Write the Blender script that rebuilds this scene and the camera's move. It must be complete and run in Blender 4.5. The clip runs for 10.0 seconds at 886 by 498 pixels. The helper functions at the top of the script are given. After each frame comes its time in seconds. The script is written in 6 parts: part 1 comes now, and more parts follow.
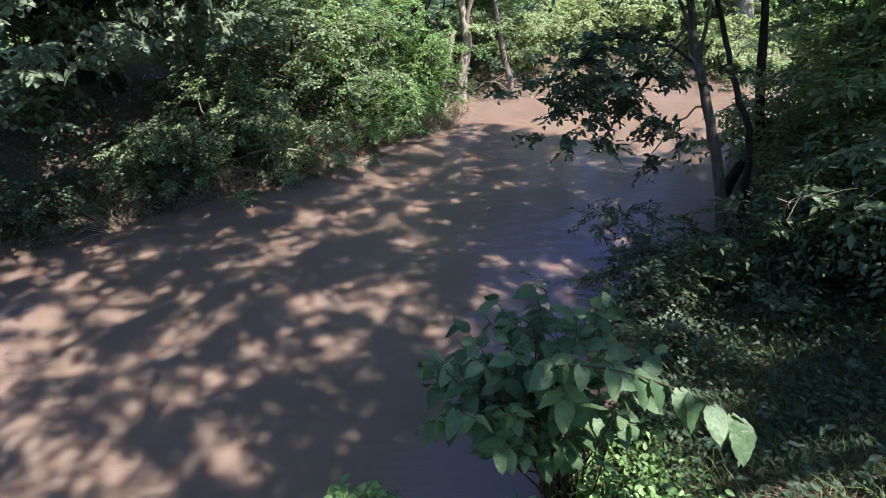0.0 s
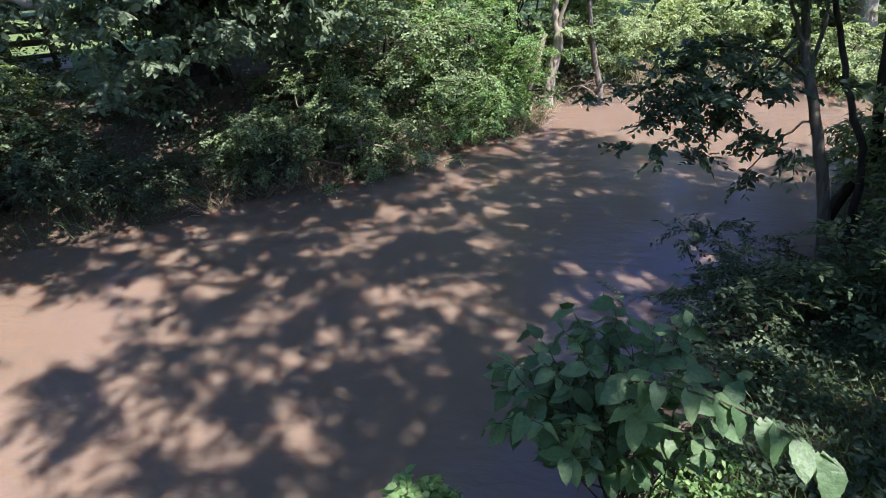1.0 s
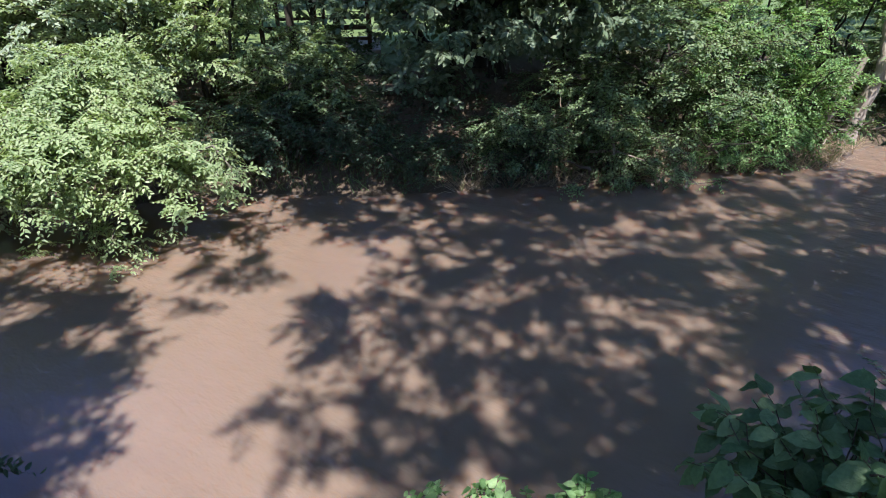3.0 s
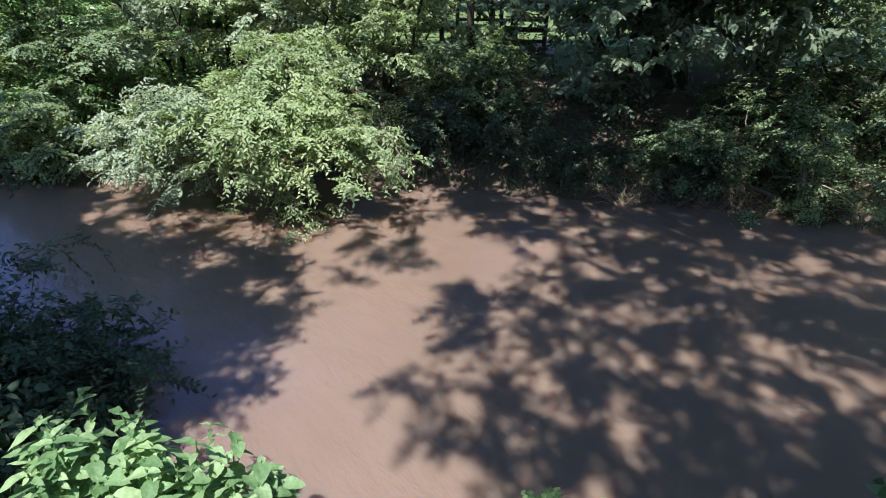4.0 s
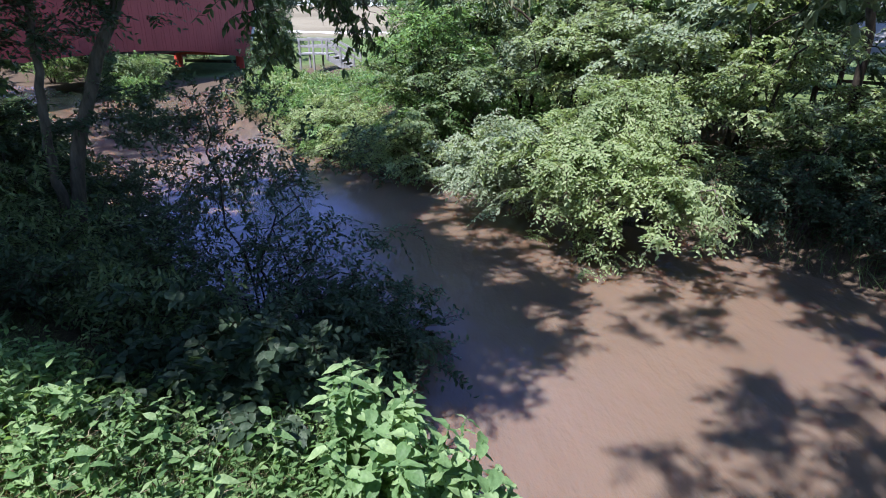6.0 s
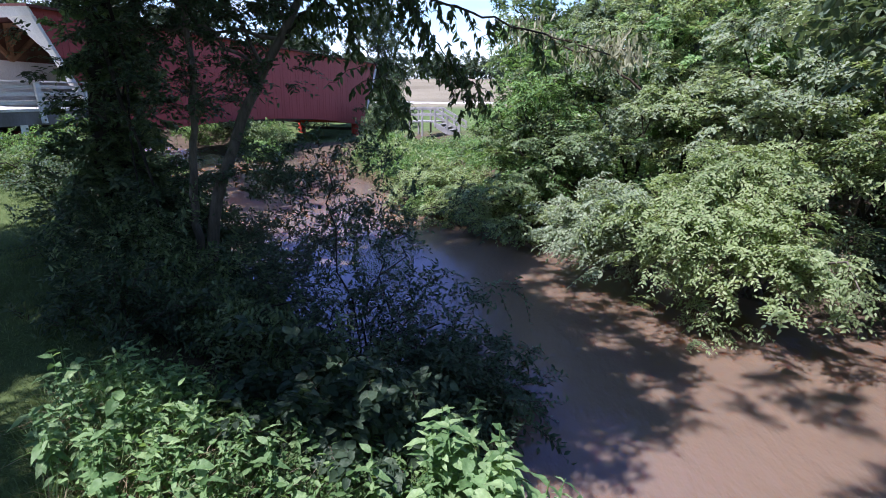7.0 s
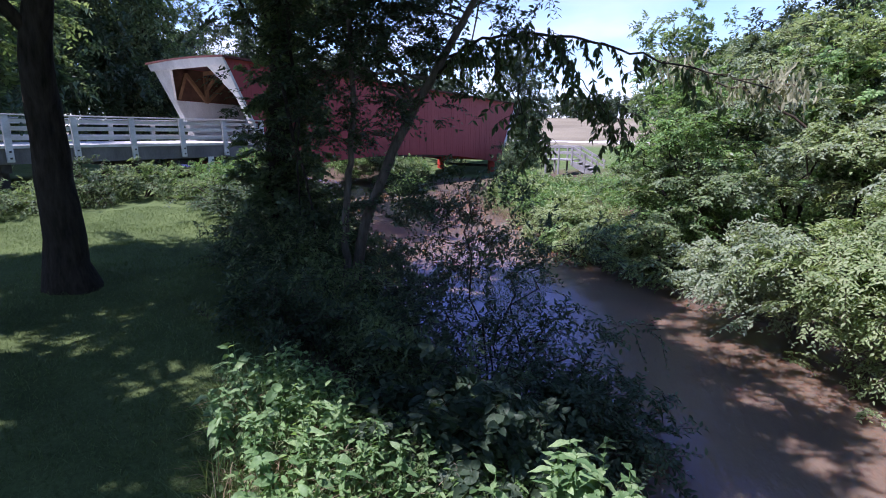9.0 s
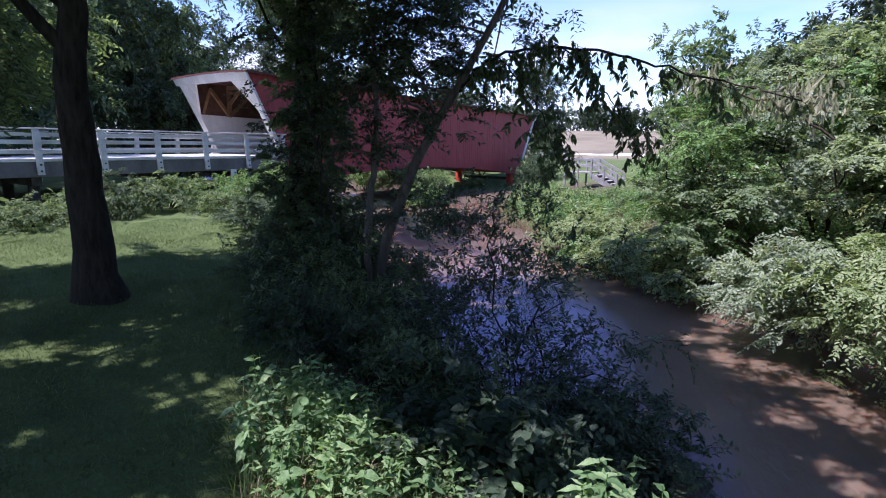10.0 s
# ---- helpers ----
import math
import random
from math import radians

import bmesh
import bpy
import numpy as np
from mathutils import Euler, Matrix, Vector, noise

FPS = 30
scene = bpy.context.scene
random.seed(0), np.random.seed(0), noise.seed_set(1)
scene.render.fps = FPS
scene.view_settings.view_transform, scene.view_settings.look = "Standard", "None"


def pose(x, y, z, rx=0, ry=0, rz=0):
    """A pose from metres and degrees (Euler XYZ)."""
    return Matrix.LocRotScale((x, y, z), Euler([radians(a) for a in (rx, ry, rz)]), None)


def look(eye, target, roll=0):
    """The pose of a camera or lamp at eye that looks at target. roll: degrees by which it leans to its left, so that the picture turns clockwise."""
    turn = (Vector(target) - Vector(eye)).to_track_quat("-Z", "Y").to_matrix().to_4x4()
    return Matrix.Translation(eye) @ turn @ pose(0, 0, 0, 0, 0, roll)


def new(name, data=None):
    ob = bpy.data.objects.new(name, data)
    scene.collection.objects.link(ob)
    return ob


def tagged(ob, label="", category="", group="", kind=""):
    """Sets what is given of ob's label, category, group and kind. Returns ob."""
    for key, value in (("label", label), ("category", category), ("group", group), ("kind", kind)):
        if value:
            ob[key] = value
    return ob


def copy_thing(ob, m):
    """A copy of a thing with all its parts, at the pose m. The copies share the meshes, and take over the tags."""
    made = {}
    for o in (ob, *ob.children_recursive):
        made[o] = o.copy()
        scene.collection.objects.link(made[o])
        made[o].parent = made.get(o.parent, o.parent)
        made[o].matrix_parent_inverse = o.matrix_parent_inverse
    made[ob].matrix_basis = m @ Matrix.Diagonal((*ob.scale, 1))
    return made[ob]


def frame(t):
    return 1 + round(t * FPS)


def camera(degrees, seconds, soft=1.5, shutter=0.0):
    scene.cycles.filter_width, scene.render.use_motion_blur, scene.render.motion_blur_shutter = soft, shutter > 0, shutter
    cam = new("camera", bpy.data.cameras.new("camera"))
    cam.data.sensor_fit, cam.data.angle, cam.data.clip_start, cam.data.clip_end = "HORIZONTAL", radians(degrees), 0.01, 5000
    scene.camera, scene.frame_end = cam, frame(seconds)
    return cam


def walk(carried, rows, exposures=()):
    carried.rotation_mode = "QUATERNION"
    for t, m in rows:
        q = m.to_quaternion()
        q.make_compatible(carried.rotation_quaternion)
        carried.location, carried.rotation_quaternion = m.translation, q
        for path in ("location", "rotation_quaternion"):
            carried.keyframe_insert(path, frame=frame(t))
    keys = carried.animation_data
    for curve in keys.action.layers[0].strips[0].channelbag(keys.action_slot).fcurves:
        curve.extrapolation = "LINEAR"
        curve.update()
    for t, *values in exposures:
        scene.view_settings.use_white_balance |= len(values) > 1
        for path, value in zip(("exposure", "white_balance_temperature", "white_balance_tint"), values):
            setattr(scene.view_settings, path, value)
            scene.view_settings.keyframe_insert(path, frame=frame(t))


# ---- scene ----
cam = camera(77.8, 10.0, soft=1.0)
PATH = [
    (0.0, -0.000, 0.000, 3.600, 61.41, 2.00, -0.01),
    (0.5, -0.020, -0.013, 3.613, 61.62, 2.00, 3.72),
    (1.0, -0.036, -0.038, 3.624, 61.79, 1.86, 8.70),
    (1.5, -0.050, -0.067, 3.639, 62.00, 1.68, 15.06),
    (2.0, -0.046, -0.122, 3.660, 62.16, 1.48, 22.00),
    (2.5, -0.027, -0.182, 3.686, 62.24, 1.30, 28.96),
    (2.7, -0.018, -0.201, 3.696, 62.29, 1.12, 31.34),
    (3.8, -0.028, -0.317, 3.674, 63.06, 0.40, 48.65),
    (4.0, -0.030, -0.323, 3.663, 63.01, 0.29, 52.27),
    (4.5, -0.005, -0.320, 3.625, 63.20, 0.17, 61.65),
    (5.0, 0.010, -0.277, 3.577, 63.81, -0.14, 70.25),
    (5.5, 0.014, -0.267, 3.556, 65.86, -0.36, 78.45),
    (6.0, -0.003, -0.304, 3.573, 67.63, -0.50, 85.76),
    (6.2, -0.001, -0.343, 3.589, 68.12, -0.60, 88.03),
    (7.3, 0.138, -0.391, 3.452, 75.94, -0.38, 98.61),
    (7.5, 0.154, -0.391, 3.436, 76.05, -0.45, 100.36),
    (8.0, 0.186, -0.394, 3.432, 76.05, -0.54, 104.51),
    (8.5, 0.225, -0.401, 3.440, 77.96, -0.53, 107.91),
    (9.0, 0.254, -0.420, 3.447, 77.97, -0.51, 109.82),
    (9.5, 0.262, -0.461, 3.450, 78.07, -0.49, 110.96),
    (10.0, 0.258, -0.496, 3.451, 79.24, -0.43, 111.62),
]
walk(cam, [(t, pose(x, y, z, rx, ry, rz)) for t, x, y, z, rx, ry, rz in PATH],
     exposures=[(0.0, 1.70, 6280, 21), (1.5, 1.58, 6230, 20), (3.5, 1.29, 6080, 17), (5.0, 1.16, 6000, 18), (6.2, 1.07, 5950, 21), (7.3, 0.94, 5900, 28), (8.5, 0.88, 5850, 33), (10.0, 0.88, 5850, 34)])

# ---- world, sun, exposure ----
SUN_EL, SUN_AZ = radians(62), math.atan2(-0.77, 0.64)
world = bpy.data.worlds.new("sky_world")
scene.world = world
world.use_nodes = True
wt = world.node_tree
sky = wt.nodes.new("ShaderNodeTexSky")
sky.sky_type, sky.sun_disc = "NISHITA", False
sky.sun_elevation, sky.sun_rotation = SUN_EL, math.pi / 2 - SUN_AZ
sky.air_density, sky.dust_density, sky.ozone_density = 1.0, 0.1, 5.5
# thin summer clouds over the blue
wc = wt.nodes.new("ShaderNodeTexCoord")
wmap = wt.nodes.new("ShaderNodeMapping")
wmap.inputs["Scale"].default_value = (1.6, 1.6, 5.0)
wno = wt.nodes.new("ShaderNodeTexNoise")
wno.inputs["Scale"].default_value, wno.inputs["Detail"].default_value = 2.2, 6
wra = wt.nodes.new("ShaderNodeValToRGB")
wra.color_ramp.elements[0].position, wra.color_ramp.elements[1].position = 0.42, 0.66
wmx = wt.nodes.new("ShaderNodeMixRGB")
wmx.inputs["Color2"].default_value = (4.4, 4.7, 5.3, 1)
wt.links.new(wc.outputs["Generated"], wmap.inputs["Vector"])
wt.links.new(wmap.outputs["Vector"], wno.inputs["Vector"])
wt.links.new(wno.outputs["Fac"], wra.inputs["Fac"])
wse = wt.nodes.new("ShaderNodeSeparateXYZ")
wlo = wt.nodes.new("ShaderNodeMapRange")
wlo.inputs["From Min"].default_value, wlo.inputs["From Max"].default_value = 0.12, 0.24
wlo.inputs["To Min"].default_value, wlo.inputs["To Max"].default_value = 1.0, 0.06
wmu = wt.nodes.new("ShaderNodeMath")
wmu.operation = "MULTIPLY"
wt.links.new(wc.outputs["Generated"], wse.inputs["Vector"])
wt.links.new(wse.outputs["Z"], wlo.inputs["Value"])
wt.links.new(wra.outputs["Color"], wmu.inputs[0])
wt.links.new(wlo.outputs["Result"], wmu.inputs[1])
wt.links.new(wmu.outputs["Value"], wmx.inputs["Fac"])
wt.links.new(sky.outputs["Color"], wmx.inputs["Color1"])
wt.links.new(wmx.outputs["Color"], wt.nodes["Background"].inputs["Color"])
wt.nodes["Background"].inputs["Strength"].default_value = 0.15

sun = new("sun", bpy.data.lights.new("sun", "SUN"))
sun.data.energy, sun.data.angle, sun.data.color = 4.6, radians(0.6), (1.0, 0.965, 0.91)
sun_way = Vector((math.cos(SUN_EL) * math.cos(SUN_AZ), math.cos(SUN_EL) * math.sin(SUN_AZ), math.sin(SUN_EL)))
sun.matrix_world = look(sun_way * 60, (0, 0, 0))


# ---- materials ----
def mat(name):
    m = bpy.data.materials.new(name)
    m.use_nodes = True
    return m, m.node_tree, m.node_tree.nodes["Principled BSDF"]


def ramp(nt, stops):
    r = nt.nodes.new("ShaderNodeValToRGB")
    els = r.color_ramp.elements
    while len(els) < len(stops):
        els.new(0.5)
    for e, (p, c) in zip(els, stops):
        e.position, e.color = p, (*c, 1)
    return r


def noise_node(nt, scale, detail=4, rough=0.55, vec=None, stretch=None):
    n = nt.nodes.new("ShaderNodeTexNoise")
    n.inputs["Scale"].default_value, n.inputs["Detail"].default_value = scale, detail
    n.inputs["Roughness"].default_value = rough
    if vec is None:
        vec = nt.nodes.new("ShaderNodeNewGeometry").outputs["Position"]
    if stretch:
        mp = nt.nodes.new("ShaderNodeMapping")
        mp.inputs["Scale"].default_value = stretch
        nt.links.new(vec, mp.inputs["Vector"])
        vec = mp.outputs["Vector"]
    nt.links.new(vec, n.inputs["Vector"])
    return n


def bump(nt, bs, height, strength, distance):
    b = nt.nodes.new("ShaderNodeBump")
    b.inputs["Strength"].default_value, b.inputs["Distance"].default_value = strength, distance
    nt.links.new(height, b.inputs["Height"])
    nt.links.new(b.outputs["Normal"], bs.inputs["Normal"])
    return b


def mixrgb(nt, kind, fac, a, b):
    m = nt.nodes.new("ShaderNodeMixRGB")
    m.blend_type = kind
    for key, v in (("Fac", fac), ("Color1", a), ("Color2", b)):
        if isinstance(v, (int, float)):
            m.inputs[key].default_value = v
        elif isinstance(v, tuple):
            m.inputs[key].default_value = (*v, 1)
        else:
            nt.links.new(v, m.inputs[key])
    return m.outputs["Color"]


def leaf_mat(name, dark, mid, light, trans=0.42, rough=0.42, island=True, spec=0.25):
    """Leaf: varied green by leaf, a little brighter when lit through."""
    dark, mid, light = [(1.08 * r_, 1.0 * g_, 1.45 * b_) for r_, g_, b_ in (dark, mid, light)]
    m, nt, bs = mat(name)
    if island:
        rnd = nt.nodes.new("ShaderNodeNewGeometry").outputs["Random Per Island"]
    else:
        rnd = nt.nodes.new("ShaderNodeObjectInfo").outputs["Random"]
    r = ramp(nt, [(0.0, dark), (0.55, mid), (1.0, light)])
    nt.links.new(rnd, r.inputs["Fac"])
    big = noise_node(nt, 0.9, 3)
    fine = noise_node(nt, 45, 3)
    col = mixrgb(nt, "MULTIPLY", 0.55, r.outputs["Color"], ramp_from(nt, big, (0.55, 0.6, 0.5), (1.35, 1.3, 1.15)))
    col = mixrgb(nt, "MULTIPLY", 0.5, col, ramp_from(nt, fine, (0.6, 0.65, 0.55), (1.3, 1.25, 1.15)))
    nt.links.new(col, bs.inputs["Base Color"])
    bs.inputs["Roughness"].default_value = rough
    bs.inputs["Specular IOR Level"].default_value = spec
    bump(nt, bs, fine.outputs["Fac"], 0.6, 0.012)
    tr = nt.nodes.new("ShaderNodeBsdfTranslucent")
    tc = mixrgb(nt, "MULTIPLY", 1.0, col, (1.25, 1.28, 0.65))
    nt.links.new(tc, tr.inputs["Color"])
    mx = nt.nodes.new("ShaderNodeMixShader")
    mx.inputs["Fac"].default_value = trans
    nt.links.new(bs.outputs[0], mx.inputs[1])
    nt.links.new(tr.outputs[0], mx.inputs[2])
    nt.links.new(mx.outputs[0], nt.nodes["Material Output"].inputs["Surface"])
    return m


def ramp_from(nt, node, a, b):
    r = ramp(nt, [(0.3, a), (0.7, b)])
    nt.links.new(node.outputs["Fac"], r.inputs["Fac"])
    return r.outputs["Color"]


def bark_mat(name, dark, light, scale=14, stretch=(1, 1, 0.22)):
    m, nt, bs = mat(name)
    n = noise_node(nt, scale, 6, 0.65, stretch=stretch)
    n2 = noise_node(nt, 1.7, 3)
    r = ramp(nt, [(0.3, dark), (0.7, light)])
    nt.links.new(n.outputs["Fac"], r.inputs["Fac"])
    col = mixrgb(nt, "MULTIPLY", 0.6, r.outputs["Color"], ramp_from(nt, n2, (0.55, 0.58, 0.5), (1.2, 1.2, 1.15)))
    nt.links.new(col, bs.inputs["Base Color"])
    bs.inputs["Roughness"].default_value = 0.92
    bs.inputs["Specular IOR Level"].default_value = 0.2
    bump(nt, bs, n.outputs["Fac"], 0.9, 0.03)
    return m


def plain_mat(name, a, b, scale=3.0, rough=0.7, grain=40, bumpy=0.3, stretch=None, spec=0.3):
    """Painted or weathered surface with stains at two scales."""
    m, nt, bs = mat(name)
    n = noise_node(nt, scale, 5, 0.6, stretch=stretch)
    g = noise_node(nt, grain, 4, 0.6, stretch=stretch)
    r = ramp(nt, [(0.32, a), (0.68, b)])
    nt.links.new(n.outputs["Fac"], r.inputs["Fac"])
    col = mixrgb(nt, "MULTIPLY", 0.5, r.outputs["Color"], ramp_from(nt, g, (0.7, 0.7, 0.7), (1.15, 1.15, 1.15)))
    nt.links.new(col, bs.inputs["Base Color"])
    bs.inputs["Roughness"].default_value = rough
    bs.inputs["Specular IOR Level"].default_value = spec
    bump(nt, bs, g.outputs["Fac"], bumpy, 0.01)
    return m


def water_mat():
    m, nt, bs = mat("muddy_water")
    n = noise_node(nt, 0.35, 4, 0.6, stretch=(1.0, 1.6, 1))
    r = ramp(nt, [(0.3, (0.150, 0.106, 0.076)), (0.7, (0.178, 0.127, 0.092))])
    nt.links.new(n.outputs["Fac"], r.inputs["Fac"])
    nt.links.new(r.outputs["Color"], bs.inputs["Base Color"])
    bs.inputs["Roughness"].default_value = 0.06
    bs.subsurface_method = "BURLEY"
    bs.inputs["Subsurface Weight"].default_value = 0.8
    bs.inputs["Subsurface Radius"].default_value = (1.0, 0.55, 0.3)
    bs.inputs["Subsurface Scale"].default_value = 0.15
    bs.inputs["Specular IOR Level"].default_value = 0.0
    w1 = noise_node(nt, 2.2, 3, 0.5, stretch=(1.0, 2.2, 1))
    w2 = noise_node(nt, 9.0, 3, 0.6, stretch=(1.0, 1.8, 1))
    h = mixrgb(nt, "ADD", 0.35, w1.outputs["Fac"], w2.outputs["Fac"])
    calm = noise_node(nt, 0.28, 3, 0.5)
    h = mixrgb(nt, "MULTIPLY", 1.0, h, ramp_from(nt, calm, (0.0, 0.0, 0.0), (1.4, 1.4, 1.4)))
    wave = bump(nt, bs, h, 0.35, 0.07)
    # reflections get a violet-blue tint so mirrored sky looks bluer
    tinted_gloss, fres, mix = nt.nodes.new("ShaderNodeBsdfGlossy"), nt.nodes.new("ShaderNodeFresnel"), nt.nodes.new("ShaderNodeMixShader")
    tinted_gloss.inputs["Color"].default_value, tinted_gloss.inputs["Roughness"].default_value = (0.62, 0.60, 1.0, 1), 0.06
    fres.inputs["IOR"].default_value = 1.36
    nt.links.new(wave.outputs["Normal"], tinted_gloss.inputs["Normal"])
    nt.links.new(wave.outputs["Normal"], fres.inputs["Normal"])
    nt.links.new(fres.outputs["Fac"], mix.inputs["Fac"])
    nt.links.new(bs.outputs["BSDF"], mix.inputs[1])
    nt.links.new(tinted_gloss.outputs["BSDF"], mix.inputs[2])
    for out in nt.nodes:
        if out.type == "OUTPUT_MATERIAL":
            nt.links.new(mix.outputs["Shader"], out.inputs["Surface"])
    return m


def ground_mat():
    """Mown grass soil on top, mud and litter on the banks, dry field far off."""
    m, nt, bs = mat("ground_soil")
    geo = nt.nodes.new("ShaderNodeNewGeometry")
    n = noise_node(nt, 1.3, 6, 0.65, geo.outputs["Position"])
    f = noise_node(nt, 30, 5, 0.7, geo.outputs["Position"])
    soil = ramp(nt, [(0.3, (0.055, 0.040, 0.028)), (0.7, (0.15, 0.112, 0.078))])
    nt.links.new(f.outputs["Fac"], soil.inputs["Fac"])
    turf = ramp(nt, [(0.3, (0.076, 0.112, 0.041)), (0.7, (0.138, 0.190, 0.074))])
    nt.links.new(n.outputs["Fac"], turf.inputs["Fac"])
    turf2 = mixrgb(nt, "MULTIPLY", 0.7, turf.outputs["Color"], ramp_from(nt, f, (0.5, 0.5, 0.4), (1.3, 1.3, 1.2)))
    att = nt.nodes.new("ShaderNodeAttribute")
    att.attribute_name = "turf"
    c1 = mixrgb(nt, "MIX", att.outputs["Fac"], soil.outputs["Color"], turf2)
    att2 = nt.nodes.new("ShaderNodeAttribute")
    att2.attribute_name = "field"
    far = noise_node(nt, 0.08, 5, 0.6, geo.outputs["Position"], stretch=(1, 1, 1))
    dry = ramp(nt, [(0.35, (0.165, 0.142, 0.095)), (0.65, (0.235, 0.205, 0.14))])
    nt.links.new(far.outputs["Fac"], dry.inputs["Fac"])
    col = mixrgb(nt, "MIX", att2.outputs["Fac"], c1, dry.outputs["Color"])
    nt.links.new(col, bs.inputs["Base Color"])
    bs.inputs["Roughness"].default_value = 0.95
    bs.inputs["Specular IOR Level"].default_value = 0.15
    bump(nt, bs, f.outputs["Fac"], 0.8, 0.04)
    return m


M_WATER, M_GROUND = water_mat(), ground_mat()
L_FAR = leaf_mat("leaf_far_bank", (0.092, 0.158, 0.058), (0.165, 0.255, 0.098), (0.250, 0.345, 0.152))
# pale leaf green, lightened to carry sunlight in its colour
L_SUN = leaf_mat("leaf_sunlit_pale", (0.170, 0.262, 0.090), (0.262, 0.365, 0.140), (0.352, 0.450, 0.200))
L_PALE = leaf_mat("leaf_grey_green", (0.180, 0.260, 0.130), (0.270, 0.362, 0.188), (0.360, 0.450, 0.260))
# leaf green darkened so the colour itself carries deep shade
L_DARK = leaf_mat("leaf_shade_dark", (0.042, 0.080, 0.038), (0.072, 0.124, 0.058), (0.115, 0.175, 0.088))
L_MID = leaf_mat("leaf_vine", (0.062, 0.112, 0.048), (0.108, 0.175, 0.075), (0.170, 0.240, 0.112))
L_GREY = leaf_mat("leaf_grey_maple", (0.075, 0.125, 0.058), (0.125, 0.188, 0.088), (0.215, 0.280, 0.140), 0.3)
L_NEAR = leaf_mat("leaf_broad", (0.062, 0.130, 0.046), (0.108, 0.194, 0.072), (0.168, 0.265, 0.106), 0.35, island=False)
L_WEED = leaf_mat("leaf_weed", (0.072, 0.160, 0.042), (0.155, 0.292, 0.086), (0.265, 0.420, 0.145), rough=0.45, spec=0.22)
L_LANCE = leaf_mat("leaf_lance", (0.088, 0.185, 0.056), (0.172, 0.305, 0.102), (0.280, 0.425, 0.160), 0.35, 0.45, island=False, spec=0.22)
L_HANG = leaf_mat("leaf_hanging", (0.050, 0.090, 0.028), (0.080, 0.130, 0.040), (0.120, 0.175, 0.055), 0.3)
L_LIMP = leaf_mat("leaf_limp", (0.22, 0.25, 0.12), (0.30, 0.33, 0.165), (0.38, 0.41, 0.21), 0.3, 0.6)
L_DRY = leaf_mat("leaf_dry_grass", (0.20, 0.16, 0.075), (0.30, 0.25, 0.13), (0.42, 0.36, 0.21), 0.2, 0.7)
L_GRASS = leaf_mat("leaf_grass", (0.082, 0.142, 0.040), (0.122, 0.190, 0.058), (0.174, 0.244, 0.084), 0.3, 0.6)
L_DISTANT = leaf_mat("leaf_distant", (0.050, 0.085, 0.042), (0.080, 0.120, 0.058), (0.115, 0.160, 0.078), 0.2)
B_DARK = bark_mat("bark_dark", (0.018, 0.015, 0.012), (0.075, 0.062, 0.050))
B_GREY = bark_mat("bark_grey", (0.080, 0.068, 0.058), (0.240, 0.208, 0.176))
B_PALE = bark_mat("bark_pale", (0.20, 0.16, 0.125), (0.46, 0.40, 0.33), 9)
B_COTTON = bark_mat("bark_cottonwood", (0.13, 0.115, 0.10), (0.33, 0.295, 0.255), 7)
B_TWIG = bark_mat("bark_twig", (0.045, 0.032, 0.024), (0.12, 0.09, 0.068), 30)
B_DRIFT = bark_mat("driftwood", (0.15, 0.12, 0.095), (0.36, 0.30, 0.245), 20)


# ---- mesh helpers ----
def link_mesh(name, verts, faces, material, parent=None, label="", smooth=False):
    """verts (n,3); faces: an (m,3) or (m,4) array, or a list of such arrays."""
    me = bpy.data.meshes.new(name)
    groups = faces if isinstance(faces, list) else [faces]
    groups = [np.asarray(g, np.int32) for g in groups if len(g)]
    loops = np.concatenate([g.ravel() for g in groups])
    totals = np.concatenate([np.full(len(g), g.shape[1], np.int32) for g in groups])
    me.vertices.add(len(verts))
    me.vertices.foreach_set("co", np.asarray(verts, np.float32).ravel())
    me.loops.add(len(loops))
    me.loops.foreach_set("vertex_index", loops)
    me.polygons.add(len(totals))
    me.polygons.foreach_set("loop_start", np.concatenate([[0], np.cumsum(totals)[:-1]]).astype(np.int32))
    me.polygons.foreach_set("loop_total", totals)
    if smooth:
        me.polygons.foreach_set("use_smooth", np.ones(len(totals), bool))
    me.materials.append(material)
    me.update(calc_edges=True)
    ob = new(name, me)
    ob.parent = parent
    if label:
        ob["label"] = label
    return ob


def part(name, bm, material, parent, label="", smooth=False):
    """Links a bmesh as one mesh object under a thing or a part."""
    me = bpy.data.meshes.new(name)
    bm.normal_update()
    bm.to_mesh(me)
    bm.free()
    if smooth:
        me.polygons.foreach_set("use_smooth", np.ones(len(me.polygons), bool))
    me.materials.append(material)
    ob = new(name, me)
    ob.parent = parent
    if label:
        ob["label"] = label
    return ob


def thing(name, m, label, category, group="", kind=""):
    ob = new(name)
    ob.empty_display_size = 0.2
    ob.matrix_world = m
    return tagged(ob, label, category, group, kind)


def box(bm, x0, y0, z0, x1, y1, z1, bevel=0.0, m=None):
    r = bmesh.ops.create_cube(bm, size=1.0)
    vs = r["verts"]
    t = Matrix.Translation(((x0 + x1) / 2, (y0 + y1) / 2, (z0 + z1) / 2)) @ Matrix.Diagonal((x1 - x0, y1 - y0, z1 - z0, 1))
    bmesh.ops.transform(bm, matrix=(m or Matrix()) @ t, verts=vs)
    if bevel:
        es = {e for v in vs for e in v.link_edges}
        bmesh.ops.bevel(bm, geom=list(es), offset=bevel, segments=1, affect="EDGES", profile=0.5)
    return bm


